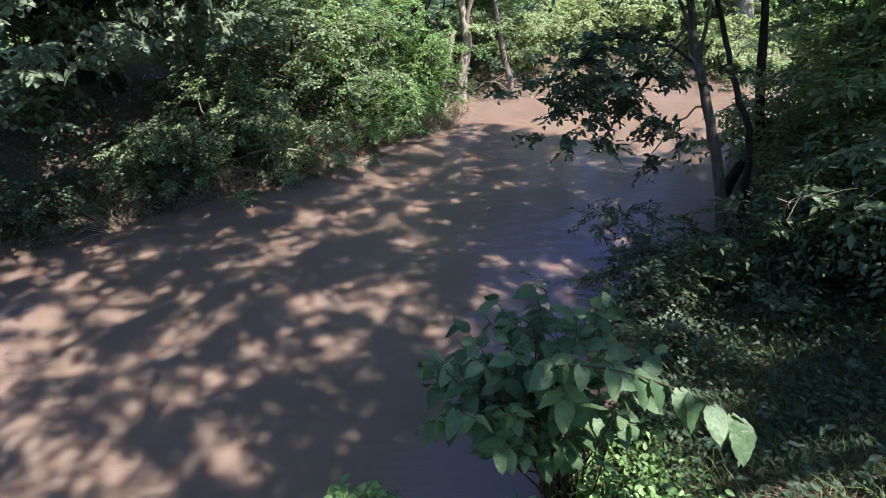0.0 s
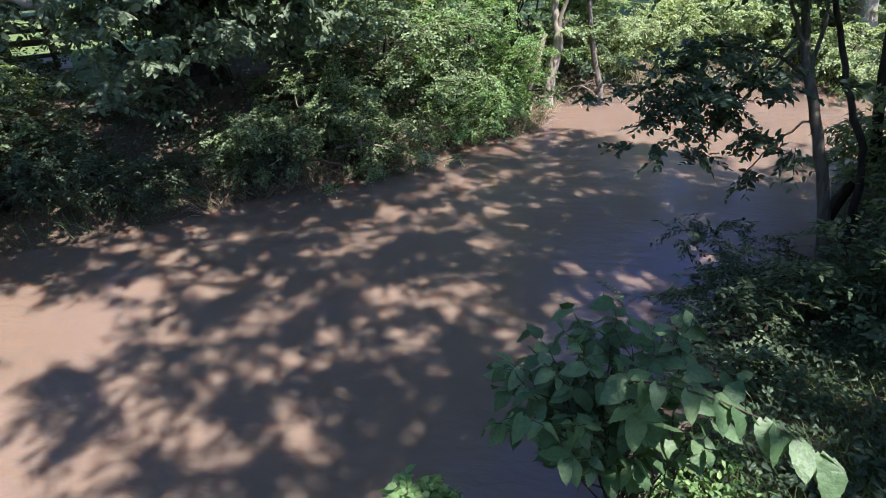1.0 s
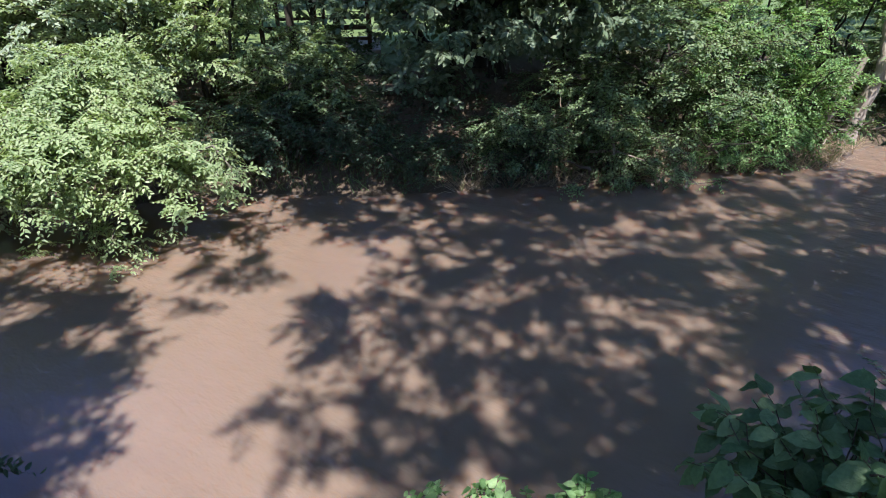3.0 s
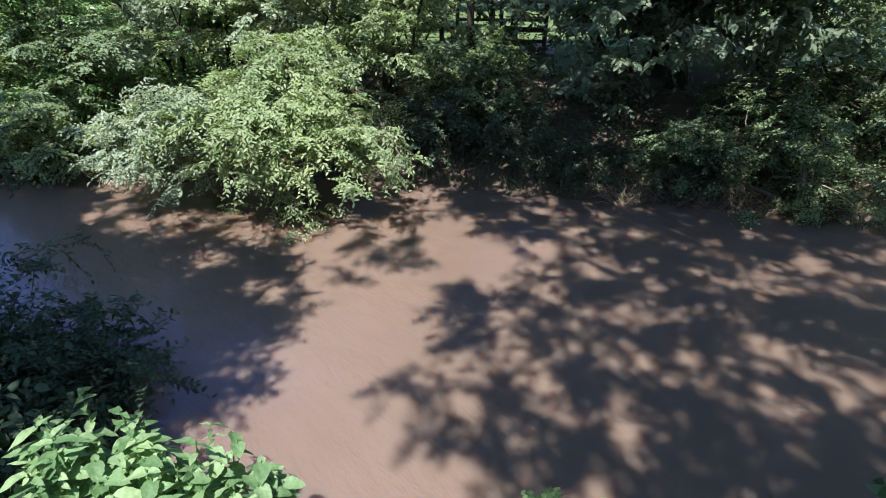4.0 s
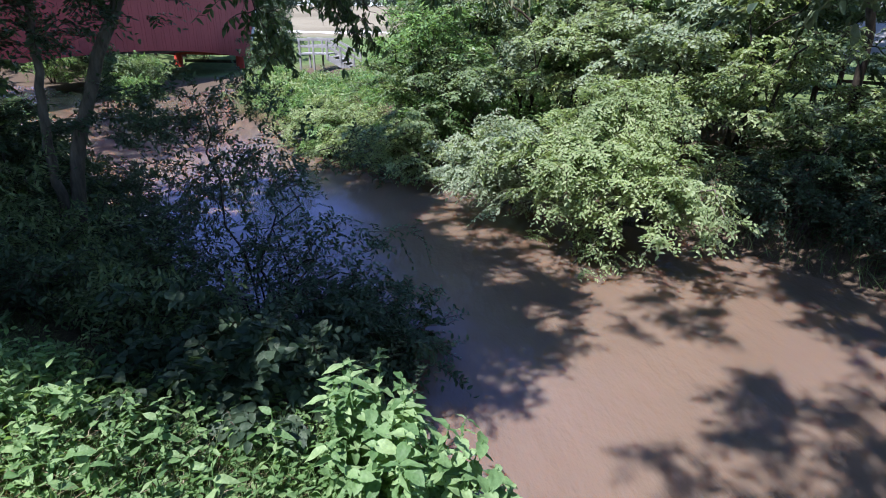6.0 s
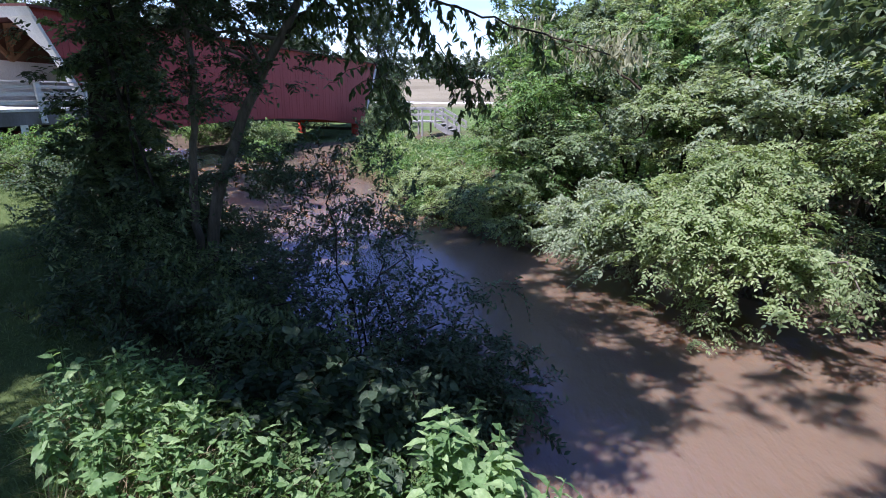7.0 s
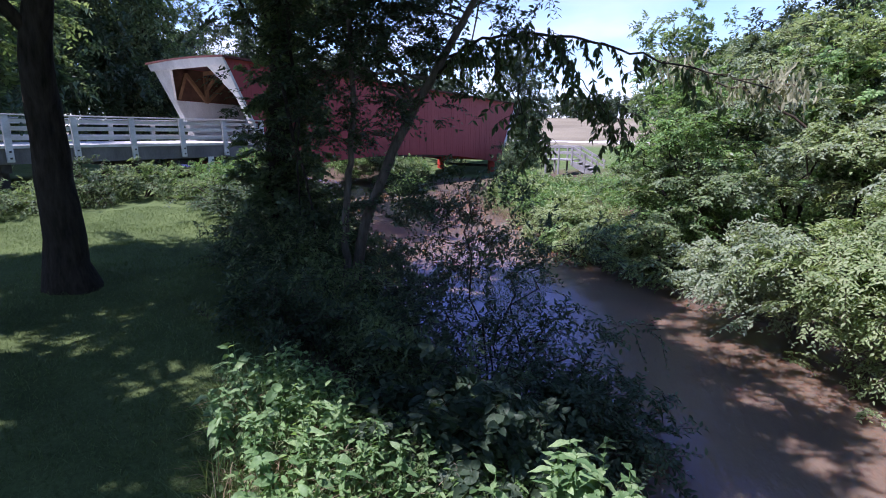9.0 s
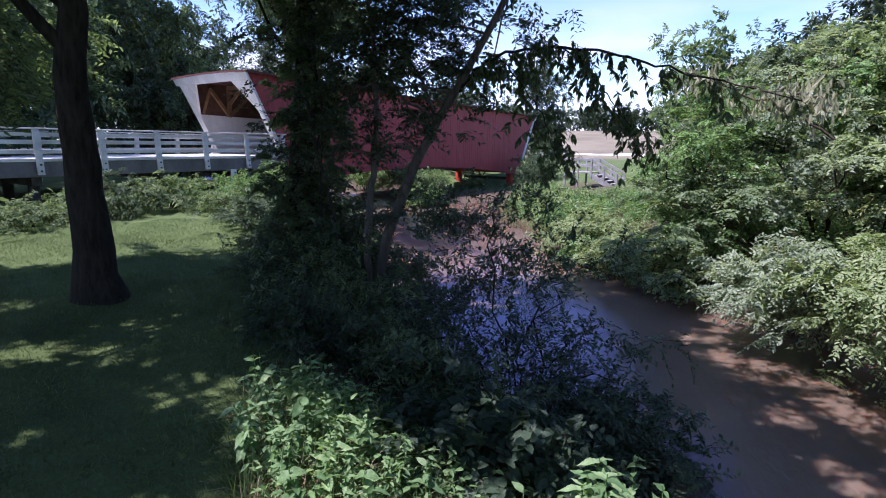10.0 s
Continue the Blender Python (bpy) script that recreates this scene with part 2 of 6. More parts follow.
def beam(bm, a, b, w, h, bevel=0.0):
    """A squared timber from a to b, w wide and h high."""
    a, b = Vector(a), Vector(b)
    d = b - a
    q = d.to_track_quat("X", "Z").to_matrix().to_4x4()
    return box(bm, 0, -w / 2, -h / 2, d.length, w / 2, h / 2, bevel, Matrix.Translation(a) @ q)


def tube(points, radii, sides=8, rough=0.0, rng=None):
    """Verts and faces of a tapered limb along points, with a closed tip."""
    p = np.asarray(points, float)
    r = np.asarray(radii, float)
    t = np.gradient(p, axis=0)
    t /= np.linalg.norm(t, axis=1)[:, None] + 1e-9
    ref = np.array([0.31, 0.87, 0.2]) if abs(t[:, 2]).mean() > 0.6 else np.array([0.0, 0.1, 1.0])
    u = np.cross(t, ref)
    u /= np.linalg.norm(u, axis=1)[:, None] + 1e-9
    v = np.cross(t, u)
    a = np.linspace(0, 2 * np.pi, sides, endpoint=False)
    rr = np.repeat(r[:, None], sides, 1)
    if rough and rng is not None:
        rr = rr * (1 + rough * rng.standard_normal((1, sides)) + 0.5 * rough * rng.standard_normal(rr.shape))
    vs = p[:, None] + rr[..., None] * (np.cos(a)[None, :, None] * u[:, None] + np.sin(a)[None, :, None] * v[:, None])
    n = len(p)
    i = np.arange(n - 1)[:, None] * sides
    k = np.arange(sides)[None]
    k2 = (k + 1) % sides
    f = np.stack([i + k, i + k2, i + sides + k2, i + sides + k], -1).reshape(-1, 4)
    return vs.reshape(-1, 3), f


def bent(a, b, sag, n, rng, wobble=0.03):
    """A slightly crooked line from a to b; sag lifts (+) or drops (-) its middle."""
    a, b = np.asarray(a, float), np.asarray(b, float)
    s = np.linspace(0, 1, n)[:, None]
    p = a + (b - a) * s
    p[:, 2] += sag * 4 * (s * (1 - s))[:, 0]
    w = rng.standard_normal((n, 3)) * wobble * np.linalg.norm(b - a)
    w[0] = w[-1] = 0
    return p + w * (s * (1 - s) * 4)


class Bag:
    """Collects vertices and faces of many small pieces for one mesh."""

    def __init__(self):
        self.v, self.f, self.n = [], {}, 0

    def add(self, v, f):
        v, f = np.asarray(v), np.asarray(f)
        self.v.append(v)
        self.f.setdefault(f.shape[1], []).append(f + self.n)
        self.n += len(v)

    def link(self, name, material, parent=None, label="", smooth=False):
        return link_mesh(name, np.concatenate(self.v), [np.concatenate(g) for g in self.f.values()], material, parent, label, smooth)


def unit(a):
    return a / (np.linalg.norm(a, axis=-1, keepdims=True) + 1e-9)


def leaves(p, d, n, length, width, fine=True, curl=0.15):
    """Folded leaves: base p, way d, face normal n, arrays of length and width."""
    d = unit(d)
    s = unit(np.cross(d, n))
    n = np.cross(s, d)
    L, w = length[:, None], width[:, None]
    k = len(p)
    if fine:
        lift = n * w * 0.16
        vs = np.stack([p, p + d * L * 0.28 + s * w * 0.46 + lift, p + d * L * 0.66 + s * w * 0.36 + lift * 0.6 - n * L * curl * 0.4,
                       p + d * L - n * L * curl, p + d * L * 0.66 - s * w * 0.36 + lift * 0.6 - n * L * curl * 0.4,
                       p + d * L * 0.28 - s * w * 0.46 + lift], 1)
        f = np.array([[0, 3, 2, 1], [0, 5, 4, 3]])
        return vs.reshape(-1, 3), (np.arange(k)[:, None, None] * 6 + f).reshape(-1, 4)
    lift = n * w * 0.18
    vs = np.stack([p, p + d * L * 0.42 + s * w * 0.5 + lift, p + d * L - n * L * curl, p + d * L * 0.42 - s * w * 0.5 + lift], 1)
    f = np.array([[0, 2, 1], [0, 3, 2]])
    return vs.reshape(-1, 3), (np.arange(k)[:, None, None] * 4 + f).reshape(-1, 3)


def sprays(rng, centres, radius, twigs, per, leaf, aspect=0.5, up=0.35, out=None, droop=0.35, fine=True, hang=0.22, keep=None, fan=None):
    """Leafy twigs about the given centres: leaf mesh arrays and the twigs' lines. Spreading plants carry them in flat layered fans."""
    k = len(centres)
    fan = fine and up < 0.6 if fan is None else fan
    axis = rng.standard_normal((k, 3)) * (0.55 if fan else 1.0)
    if out is not None:
        axis = axis + out * 1.1
    if fan:
        axis[:, 2] = axis[:, 2] * 0.35 + up * 0.3
    axis = unit(axis)
    face = np.zeros((k, 3))
    face[:, 2] = 1.0
    face += rng.standard_normal((k, 3)) * 0.28
    if fan and out is not None:
        face += out * 0.45
    c = np.repeat(np.asarray(centres, float), twigs, 0)
    rad = np.repeat(np.broadcast_to(radius, (k,)), twigs)[:, None]
    A = np.repeat(axis, twigs, 0)
    F = np.repeat(face, twigs, 0)
    F = unit(F - A * (F * A).sum(1, keepdims=True))
    B = np.cross(A, F)
    if fan:
        phi = rng.normal(0, 0.85, (len(c), 1))
        w = unit(A * np.cos(phi) + B * np.sin(phi) + rng.standard_normal(c.shape) * 0.14)
        start = c + A * rad * rng.uniform(-0.5, 0.35, (len(c), 1)) + rng.standard_normal(c.shape) * rad * 0.07
    else:
        w = rng.standard_normal(c.shape)
        if out is not None:
            w = w + np.repeat(out, twigs, 0) * 1.1
        w[:, 2] += up
        w = unit(w)
        start = c + rng.standard_normal(c.shape) * rad * 0.22
    ln = rad * rng.uniform(0.65, 1.25, (len(c), 1))
    s = (np.arange(per) + 0.6) / per
    pos = start[:, None] + w[:, None] * ln[:, None] * s[None, :, None]
    pos[..., 2] -= (droop * ln * s[None] ** 2)
    side = unit(np.cross(w, F + rng.standard_normal(c.shape) * 0.3) if fan else np.cross(w, rng.standard_normal(c.shape)))
    flip = np.where(np.arange(per) % 2 == 0, 1.0, -1.0)[None, :, None]
    d = w[:, None] * 0.7 + side[:, None] * flip + rng.standard_normal(pos.shape) * 0.28
    d[..., 2] -= hang
    n = np.zeros_like(d)
    n[..., 2] = 1.0
    if fan and out is not None:
        n += np.repeat(out, twigs, 0)[:, None] * 0.5
    n += rng.standard_normal(pos.shape) * 0.34
    m = pos.shape[0] * per
    L = leaf * rng.uniform(0.65, 1.25, m)
    P, D, N = pos.reshape(-1, 3), d.reshape(-1, 3), n.reshape(-1, 3)
    if keep is not None:
        ok = keep(P)
        P, D, N, L = P[ok], D[ok], N[ok], L[ok]
    v, f = leaves(P, D, N, L, L * aspect * rng.uniform(0.85, 1.15, len(L)), fine)
    return v, f, start, pos[:, -1]


def lobe_points(rng, lobes, n, shell=0.5):
    """Points in a union of ellipsoids (cx, cy, cz, rx, ry, rz), most of them near the outside, and outward ways."""
    lobes = np.asarray(lobes, float)
    vol = (lobes[:, 3] * lobes[:, 4] * lobes[:, 5]) ** 0.75
    pick = rng.choice(len(lobes), n, p=vol / vol.sum())
    w = unit(rng.standard_normal((n, 3)))
    r = shell + (1 - shell) * rng.random((n, 1)) ** 0.6
    r *= 1 + 0.16 * rng.standard_normal((n, 1))
    return lobes[pick, :3] + w * r * lobes[pick, 3:], w


def twig_mesh(starts, ends, r=0.006):
    """Thin three-sided twigs as one set of arrays."""
    d = unit(ends - starts)
    a = unit(np.cross(d, np.array([0.3, 0.2, 1.0])))
    b = np.cross(d, a)
    ring = [a * r, (-0.5 * a + 0.87 * b) * r, (-0.5 * a - 0.87 * b) * r]
    v = np.stack([starts + ring[0], starts + ring[1], starts + ring[2], ends], 1).reshape(-1, 3)
    f = np.array([[0, 1, 3], [1, 2, 3], [2, 0, 3]])
    return v, (np.arange(len(starts))[:, None, None] * 4 + f).reshape(-1, 3)


def plant(name, label, category, seed, base, lobes, clusters, radius, twigs, per, leaf, leafmat, stems=4, stem_r=0.035, bark=None,
          aspect=0.5, up=0.35, droop=0.35, fine=True, hang=0.22, trunk=None, trunk_r=0.15, limbs=6, group="", floor=0.02, shell=0.5, clump=7, fan=None):
    """A shrub (stems from the ground) or a tree (trunk: its line of points), with limbs and a leafy crown."""
    rng = np.random.default_rng(seed)
    root = thing(name, pose(*base), label, category, group)
    base = np.asarray(base, float)
    c, w = lobe_points(rng, lobes, max(4, clusters // clump), shell)
    c, w = np.repeat(c, clump, 0), np.repeat(w, clump, 0)
    if clump > 1:
        c = c + rng.standard_normal(c.shape) * radius * np.array([1.15, 1.15, 0.5])
    ok = c[:, 2] > floor
    c, w = c[ok], w[ok]
    v, f, a, b = sprays(rng, c, radius, twigs, per, leaf, aspect, up, w, droop, fine, hang, keep=lambda p: p[:, 2] > floor, fan=fan)
    link_mesh("crown", v - base, f, leafmat, root)
    bark = bark or B_DARK
    tw = Bag()
    step = max(1, len(a) // 2500)
    tw.add(*twig_mesh(a[::step] - base, b[::step] - base, 0.005 if fine else 0.009))
    tagged(tw.link("branchwork", B_TWIG, root), kind="stuff")
    if trunk is not None:
        tp = np.asarray(trunk, float)
        s = np.linspace(0, len(tp) - 1, 4 * len(tp))
        line = np.stack([np.interp(s, np.arange(len(tp)), tp[:, i]) for i in range(3)], 1)
        line[1:-1] += rng.standard_normal((len(line) - 2, 3)) * trunk_r * 0.07
        rad = trunk_r * np.linspace(1, 0.4, len(line))
        rad[0] *= 1.5
        rad[1] *= 1.15
        tv, tf = tube(line - base, rad, 12, 0.05, rng)
        link_mesh("trunk", tv, tf, bark, root, smooth=True)
        for i in rng.choice(len(c), min(limbs, len(c)), replace=False):
            k = rng.integers(len(line) // 2, len(line))
            q = bent(line[k], c[i], 0.12 * np.linalg.norm(c[i] - line[k]) * rng.uniform(-0.4, 1), 9, rng, 0.018)
            lv, lf = tube(q - base, np.linspace(rad[k] * 0.5, 0.01, 9), 6)
            link_mesh("limb", lv, lf, bark, root, smooth=True)
    else:
        for i in rng.choice(len(c), min(stems, len(c)), replace=False):
            o = base + np.array([*rng.uniform(-0.25, 0.25, 2), -0.1])
            q = bent(o, c[i], 0.15 * np.linalg.norm(c[i] - o), 8, rng, 0.05)
            lv, lf = tube(q - base, np.linspace(stem_r, 0.008, 8), 6)
            link_mesh("stem", lv, lf, bark, root, smooth=True)
    return root


# ---- terrain ----
NEAR = [(30, 13.5), (14, 12.2), (8.0, 11.4), (5.6, 10.4), (4.2, 7.6), (2.6, 5.0), (0.8, 2.7), (-0.8, 1.35), (-2.75, 0.3), (-4.1, -0.55), (-5.4, -1.6),
        (-7.0, -3.0), (-9.0, -4.8), (-12.5, -7.6), (-17.5, -11.4), (-23, -15.6), (-27, -21), (-29, -29), (-33, -48)]
FAR = [(30, 21), (14, 18.5), (8, 16.6), (3.5, 15.2), (1.6, 15.3), (0.5, 14.5), (0.0, 12.4), (-1.3, 11.6), (-2.4, 10.4), (-4.0, 8.8), (-5.4, 7.5), (-6.7, 6.4),
       (-8.6, 5.3), (-10.2, 3.4), (-11.4, 1.5), (-12.8, 0.3), (-14.9, -1.4), (-18.0, -3.4), (-23.5, -7.1), (-29, -8.3), (-33.5, -9.8), (-31, -12.0), (-27.8, -11.8), (-29.5, -15), (-34, -20.5), (-37.5, -28), (-45, -47)]
RIVER = np.array(NEAR + FAR[::-1], float)


def seg_dist(p, line):
    best = np.full(len(p), 1e9)
    for a, b in zip(line[:-1], line[1:]):
        a, b = np.asarray(a, float), np.asarray(b, float)
        t = np.clip(((p - a) @ (b - a)) / ((b - a) @ (b - a)), 0, 1)
        best = np.minimum(best, np.linalg.norm(p - a - t[:, None] * (b - a), axis=1))
    return best


def inside(p):
    res = np.zeros(len(p), bool)
    j = len(RIVER) - 1
    for i in range(len(RIVER)):
        (xi, yi), (xj, yj) = RIVER[i], RIVER[j]
        cut = ((yi > p[:, 1]) != (yj > p[:, 1])) & (p[:, 0] < (xj - xi) * (p[:, 1] - yi) / (yj - yi + 1e-12) + xi)
        res ^= cut
        j = i
    return res


def smooth(x):
    x = np.clip(x, 0, 1)
    return x * x * (3 - 2 * x)


def height(p):
    """Ground height at (n,2) places: river bed, banks, lawn and the rising field far off."""
    p = np.asarray(p, float)
    dn, df = seg_dist(p, NEAR), seg_dist(p, FAR)
    wet = inside(p)
    near = dn < df
    d = np.minimum(dn, df)
    ripple = 0.08 * np.sin(p[:, 0] * 1.7 + 1.1 * np.sin(p[:, 1] * 1.3)) * np.sin(p[:, 1] * 1.9 + 0.4) + 0.05 * np.sin(p[:, 0] * 0.5 + p[:, 1] * 0.37)
    bank_n = 0.35 * smooth(d / 0.5) + 1.0 * smooth((d - 0.1) / 3.2)
    bank_f = 0.25 * smooth(d / 0.5) + 0.95 * smooth((d - 0.2) / 3.0) + 0.5 * smooth((d - 5) / 12)
    bank_f = bank_f - (0.5 * smooth((d - 5) / 12) + 0.5 * smooth((d - 3) / 4)) * smooth((p[:, 1] - 7) / 4) * smooth((-p[:, 0] - 9) / 4)
    bank_f = bank_f * (1 - 0.5 * smooth((-p[:, 0] - 17) / 6) * (1 - smooth((d - 3) / 5)))
    z = np.where(near, bank_n, bank_f) + ripple * smooth(d / 2)
    z = np.where(wet, -1.2 * smooth(d / 2.0), z)
    r = np.linalg.norm(p, axis=1)
    hill = 7.0 * smooth((-p[:, 0] - 75) / 130) * smooth((p[:, 1] + 120) / 60)
    # hollow under the far end of the bridge
    z = np.where(wet, z, np.maximum(z - 2.0 * np.exp(-((p[:, 0] + 43) / 10) ** 2 - ((p[:, 1] + 14.5) / 6.5) ** 2), 0.06))
    return np.where(wet, z, z + hill)


def spread(lo, hi, step, reach):
    core = np.arange(lo, hi + 1e-6, step)
    g, x = [], step
    while sum(g) < reach:
        x *= 1.22
        g.append(x)
    g = np.cumsum(g)
    return np.concatenate([lo - g[::-1], core, hi + g])


gx, gy = spread(-50, 14, 0.36, 1500), spread(-26, 22, 0.36, 1500)
GX, GY = np.meshgrid(gx, gy, indexing="ij")
gp = np.stack([GX.ravel(), GY.ravel()], 1)
gz = height(gp)
nx, ny = len(gx), len(gy)
ii = (np.arange(nx - 1)[:, None] * ny + np.arange(ny - 1)[None]).ravel()
ground = link_mesh("ground", np.column_stack([gp, gz]), np.stack([ii, ii + ny, ii + ny + 1, ii + 1], 1), M_GROUND, smooth=True)
tagged(ground, "shaded lawn and muddy river banks with soil and litter", "ground", kind="structure")
gd = np.minimum(seg_dist(gp, NEAR), seg_dist(gp, FAR))
g_near = seg_dist(gp, NEAR) < seg_dist(gp, FAR)
turf = np.where(g_near, smooth((gd - 1.7) / 1.2), smooth((gd - 5.5) / 3))
turf[inside(gp)] = 0
for key, val in (("turf", turf), ("field", smooth((-gp[:, 0] - 72) / 12))):
    at = ground.data.attributes.new(key, "FLOAT", "POINT")
    at.data.foreach_set("value", val.astype(np.float32))

# water: one sheet a little wider than the river bed, under the banks
wx, wy = np.meshgrid(np.linspace(-64, 32, 97), np.linspace(-50, 24, 75), indexing="ij")
wp = np.stack([wx.ravel(), wy.ravel(), 0.0 * wx.ravel()], 1)
wi = (np.arange(96)[:, None] * 75 + np.arange(74)[None]).ravel()
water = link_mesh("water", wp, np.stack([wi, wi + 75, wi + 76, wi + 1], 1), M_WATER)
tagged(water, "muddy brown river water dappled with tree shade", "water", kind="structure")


def gz_at(x, y):
    return float(height([(x, y)])[0])

# ---- covered bridge and what belongs to it ----
M_RED = plain_mat("red_siding_paint", (0.275, 0.046, 0.048), (0.340, 0.062, 0.060), 1.1, 0.62, 26, 0.3, (1, 1, 0.3))
M_REDSTEEL = plain_mat("red_steel_paint", (0.46, 0.050, 0.036), (0.58, 0.075, 0.052), 2.0, 0.5, 60, 0.15)
M_WHITE = plain_mat("white_paint", (0.62, 0.61, 0.58), (0.80, 0.79, 0.76), 1.6, 0.6, 30, 0.2, (1, 1, 0.4))
M_RAIL = plain_mat("weathered_white_rail", (0.48, 0.47, 0.45), (0.74, 0.73, 0.70), 2.3, 0.7, 35, 0.3, (0.4, 1, 1))
M_TIMBER = plain_mat("raw_timber", (0.16, 0.085, 0.045), (0.30, 0.17, 0.09), 2.0, 0.8, 25, 0.4)
M_DECK = plain_mat("grey_deck_timber", (0.16, 0.145, 0.13), (0.30, 0.28, 0.25), 1.8, 0.85, 25, 0.5)
M_BEAM = plain_mat("dark_beam", (0.045, 0.040, 0.037), (0.11, 0.10, 0.092), 1.5, 0.85, 22, 0.5)
M_ROOF = plain_mat("red_roof_shingle", (0.085, 0.036, 0.034), (0.14, 0.055, 0.05), 2.5, 0.9, 18, 0.6)
M_STAIR = plain_mat("weathered_stair_timber", (0.22, 0.215, 0.205), (0.38, 0.37, 0.355), 2.0, 0.85, 25, 0.4)
M_EDGE = plain_mat("grey_edge_beam", (0.12, 0.115, 0.115), (0.21, 0.20, 0.20), 1.5, 0.85, 22, 0.4, (1, 1, 0.4))
# timber brown darkened to show boards in shade behind lighter braces
M_INNER = plain_mat("dark_shade_timber", (0.07, 0.035, 0.022), (0.13, 0.066, 0.04), 2.0, 0.8, 25, 0.4)
M_SIGN = plain_mat("sign_green", (0.02, 0.10, 0.09), (0.03, 0.14, 0.12), 4, 0.5)

BR_L, BR_W, BR_H, LEAN = 25.2, 5.6, 3.72, 2.1
BRIDGE_AT = pose(-22.45, -17.82, 2.85, 0, 0, 166.5) @ pose(0, 0, 0, 0, 1.36, 0)
bridge = thing("covered_bridge", BRIDGE_AT, "long red wooden covered bridge with white flared portals", "covered bridge")


def skirt(u):
    return -(0.62 + 0.8 * (2 * u / BR_L - 1) ** 2)


def u_ends(z):
    """Where the leaning end of a side wall stands at height z over the deck."""
    k = LEAN * max(0.0, z) / BR_H
    return -k, BR_L + k


def side_wall(v0, v1):
    """Vertical boards with narrow gaps, cut to the leaning ends and the bowed skirt."""
    wall = new("side_wall")
    wall.parent = bridge
    n = 104
    lo, hi = -LEAN, BR_L + LEAN
    for i in range(n):
        bm = bmesh.new()
        a, b = lo + (hi - lo) * i / n + 0.003, lo + (hi - lo) * (i + 1) / n - 0.003
        pts = []
        for u in (a, b):
            if u < 0:
                bot = BR_H * (-u) / LEAN
            elif u > BR_L:
                bot = BR_H * (u - BR_L) / LEAN
            else:
                bot = skirt(u)
            pts.append((u, min(bot, BR_H - 0.02)))
        vs = []
        jut = 0.003 * ((i * 7) % 3)
        for v in (v0 - jut, v1):
            for (u, bot) in pts:
                vs += [bm.verts.new((u, v, bot)), bm.verts.new((u, v, BR_H))]
        a0, a1, b0, b1, c0, c1, d0, d1 = vs
        for f in ((a0, b0, b1, a1), (c0, c1, d1, d0), (a0, a1, c1, c0), (b0, d0, d1, b1), (a1, b1, d1, c1), (a0, c0, d0, b0)):
            bm.faces.new(f)
        bmesh.ops.recalc_face_normals(bm, faces=bm.faces)
        part("board", bm, M_RED, wall)


def lining(v0, v1, z0, z1, name, mtl, label):
    """A sheet inside a side wall that follows its leaning ends."""
    bm = bmesh.new()
    ends = [(u_ends(z0)[0] + 0.05, z0), (u_ends(z0)[1] - 0.05, z0), (u_ends(z1)[1] - 0.05, z1), (u_ends(z1)[0] + 0.05, z1)]
    f0 = [bm.verts.new((u, v0, z)) for u, z in ends]
    f1 = [bm.verts.new((u, v1, z)) for u, z in ends]
    bm.faces.new(f0)
    bm.faces.new(f1[::-1])
    for i in range(4):
        bm.faces.new((f0[i], f1[i], f1[(i + 1) % 4], f0[(i + 1) % 4]))
    bmesh.ops.recalc_face_normals(bm, faces=bm.faces)
    return part(name, bm, mtl, bridge, label)


side_wall(0.0, 0.05)
side_wall(BR_W, BR_W - 0.05)
for v0, v1 in ((0.07, 0.11), (BR_W - 0.11, BR_W - 0.07)):
    lining(v0, v1, 0.0, 2.05, "inner_lining", M_WHITE, "white painted lower lining")
    lining(v0, v1, 2.07, BR_H - 0.06, "inner_boarding", M_INNER, "bare brown boards inside, colour darkened for shade")
# low curved roof with an overhang
bm = bmesh.new()
rows_ = []
for k in range(13):
    s = k / 12
    v = -0.28 + (BR_W + 0.56) * s
    z = BR_H + 0.05 + 0.08 * math.sin(math.pi * s)
    rows_.append([bm.verts.new((-LEAN - 0.25, v, z)), bm.verts.new((BR_L + LEAN + 0.25, v, z)),
                  bm.verts.new((-LEAN - 0.25, v, z - 0.09)), bm.verts.new((BR_L + LEAN + 0.25, v, z - 0.09))])
for a, b in zip(rows_[:-1], rows_[1:]):
    bm.faces.new((a[0], a[1], b[1], b[0]))
    bm.faces.new((a[2], b[2], b[3], a[3]))
    bm.faces.new((a[0], b[0], b[2], a[2]))
    bm.faces.new((a[1], a[3], b[3], b[1]))
bm.faces.new((rows_[0][0], rows_[0][2], rows_[0][3], rows_[0][1]))
bm.faces.new((rows_[-1][0], rows_[-1][1], rows_[-1][3], rows_[-1][2]))
bmesh.ops.recalc_face_normals(bm, faces=bm.faces)
part("roof", bm, M_ROOF, bridge)


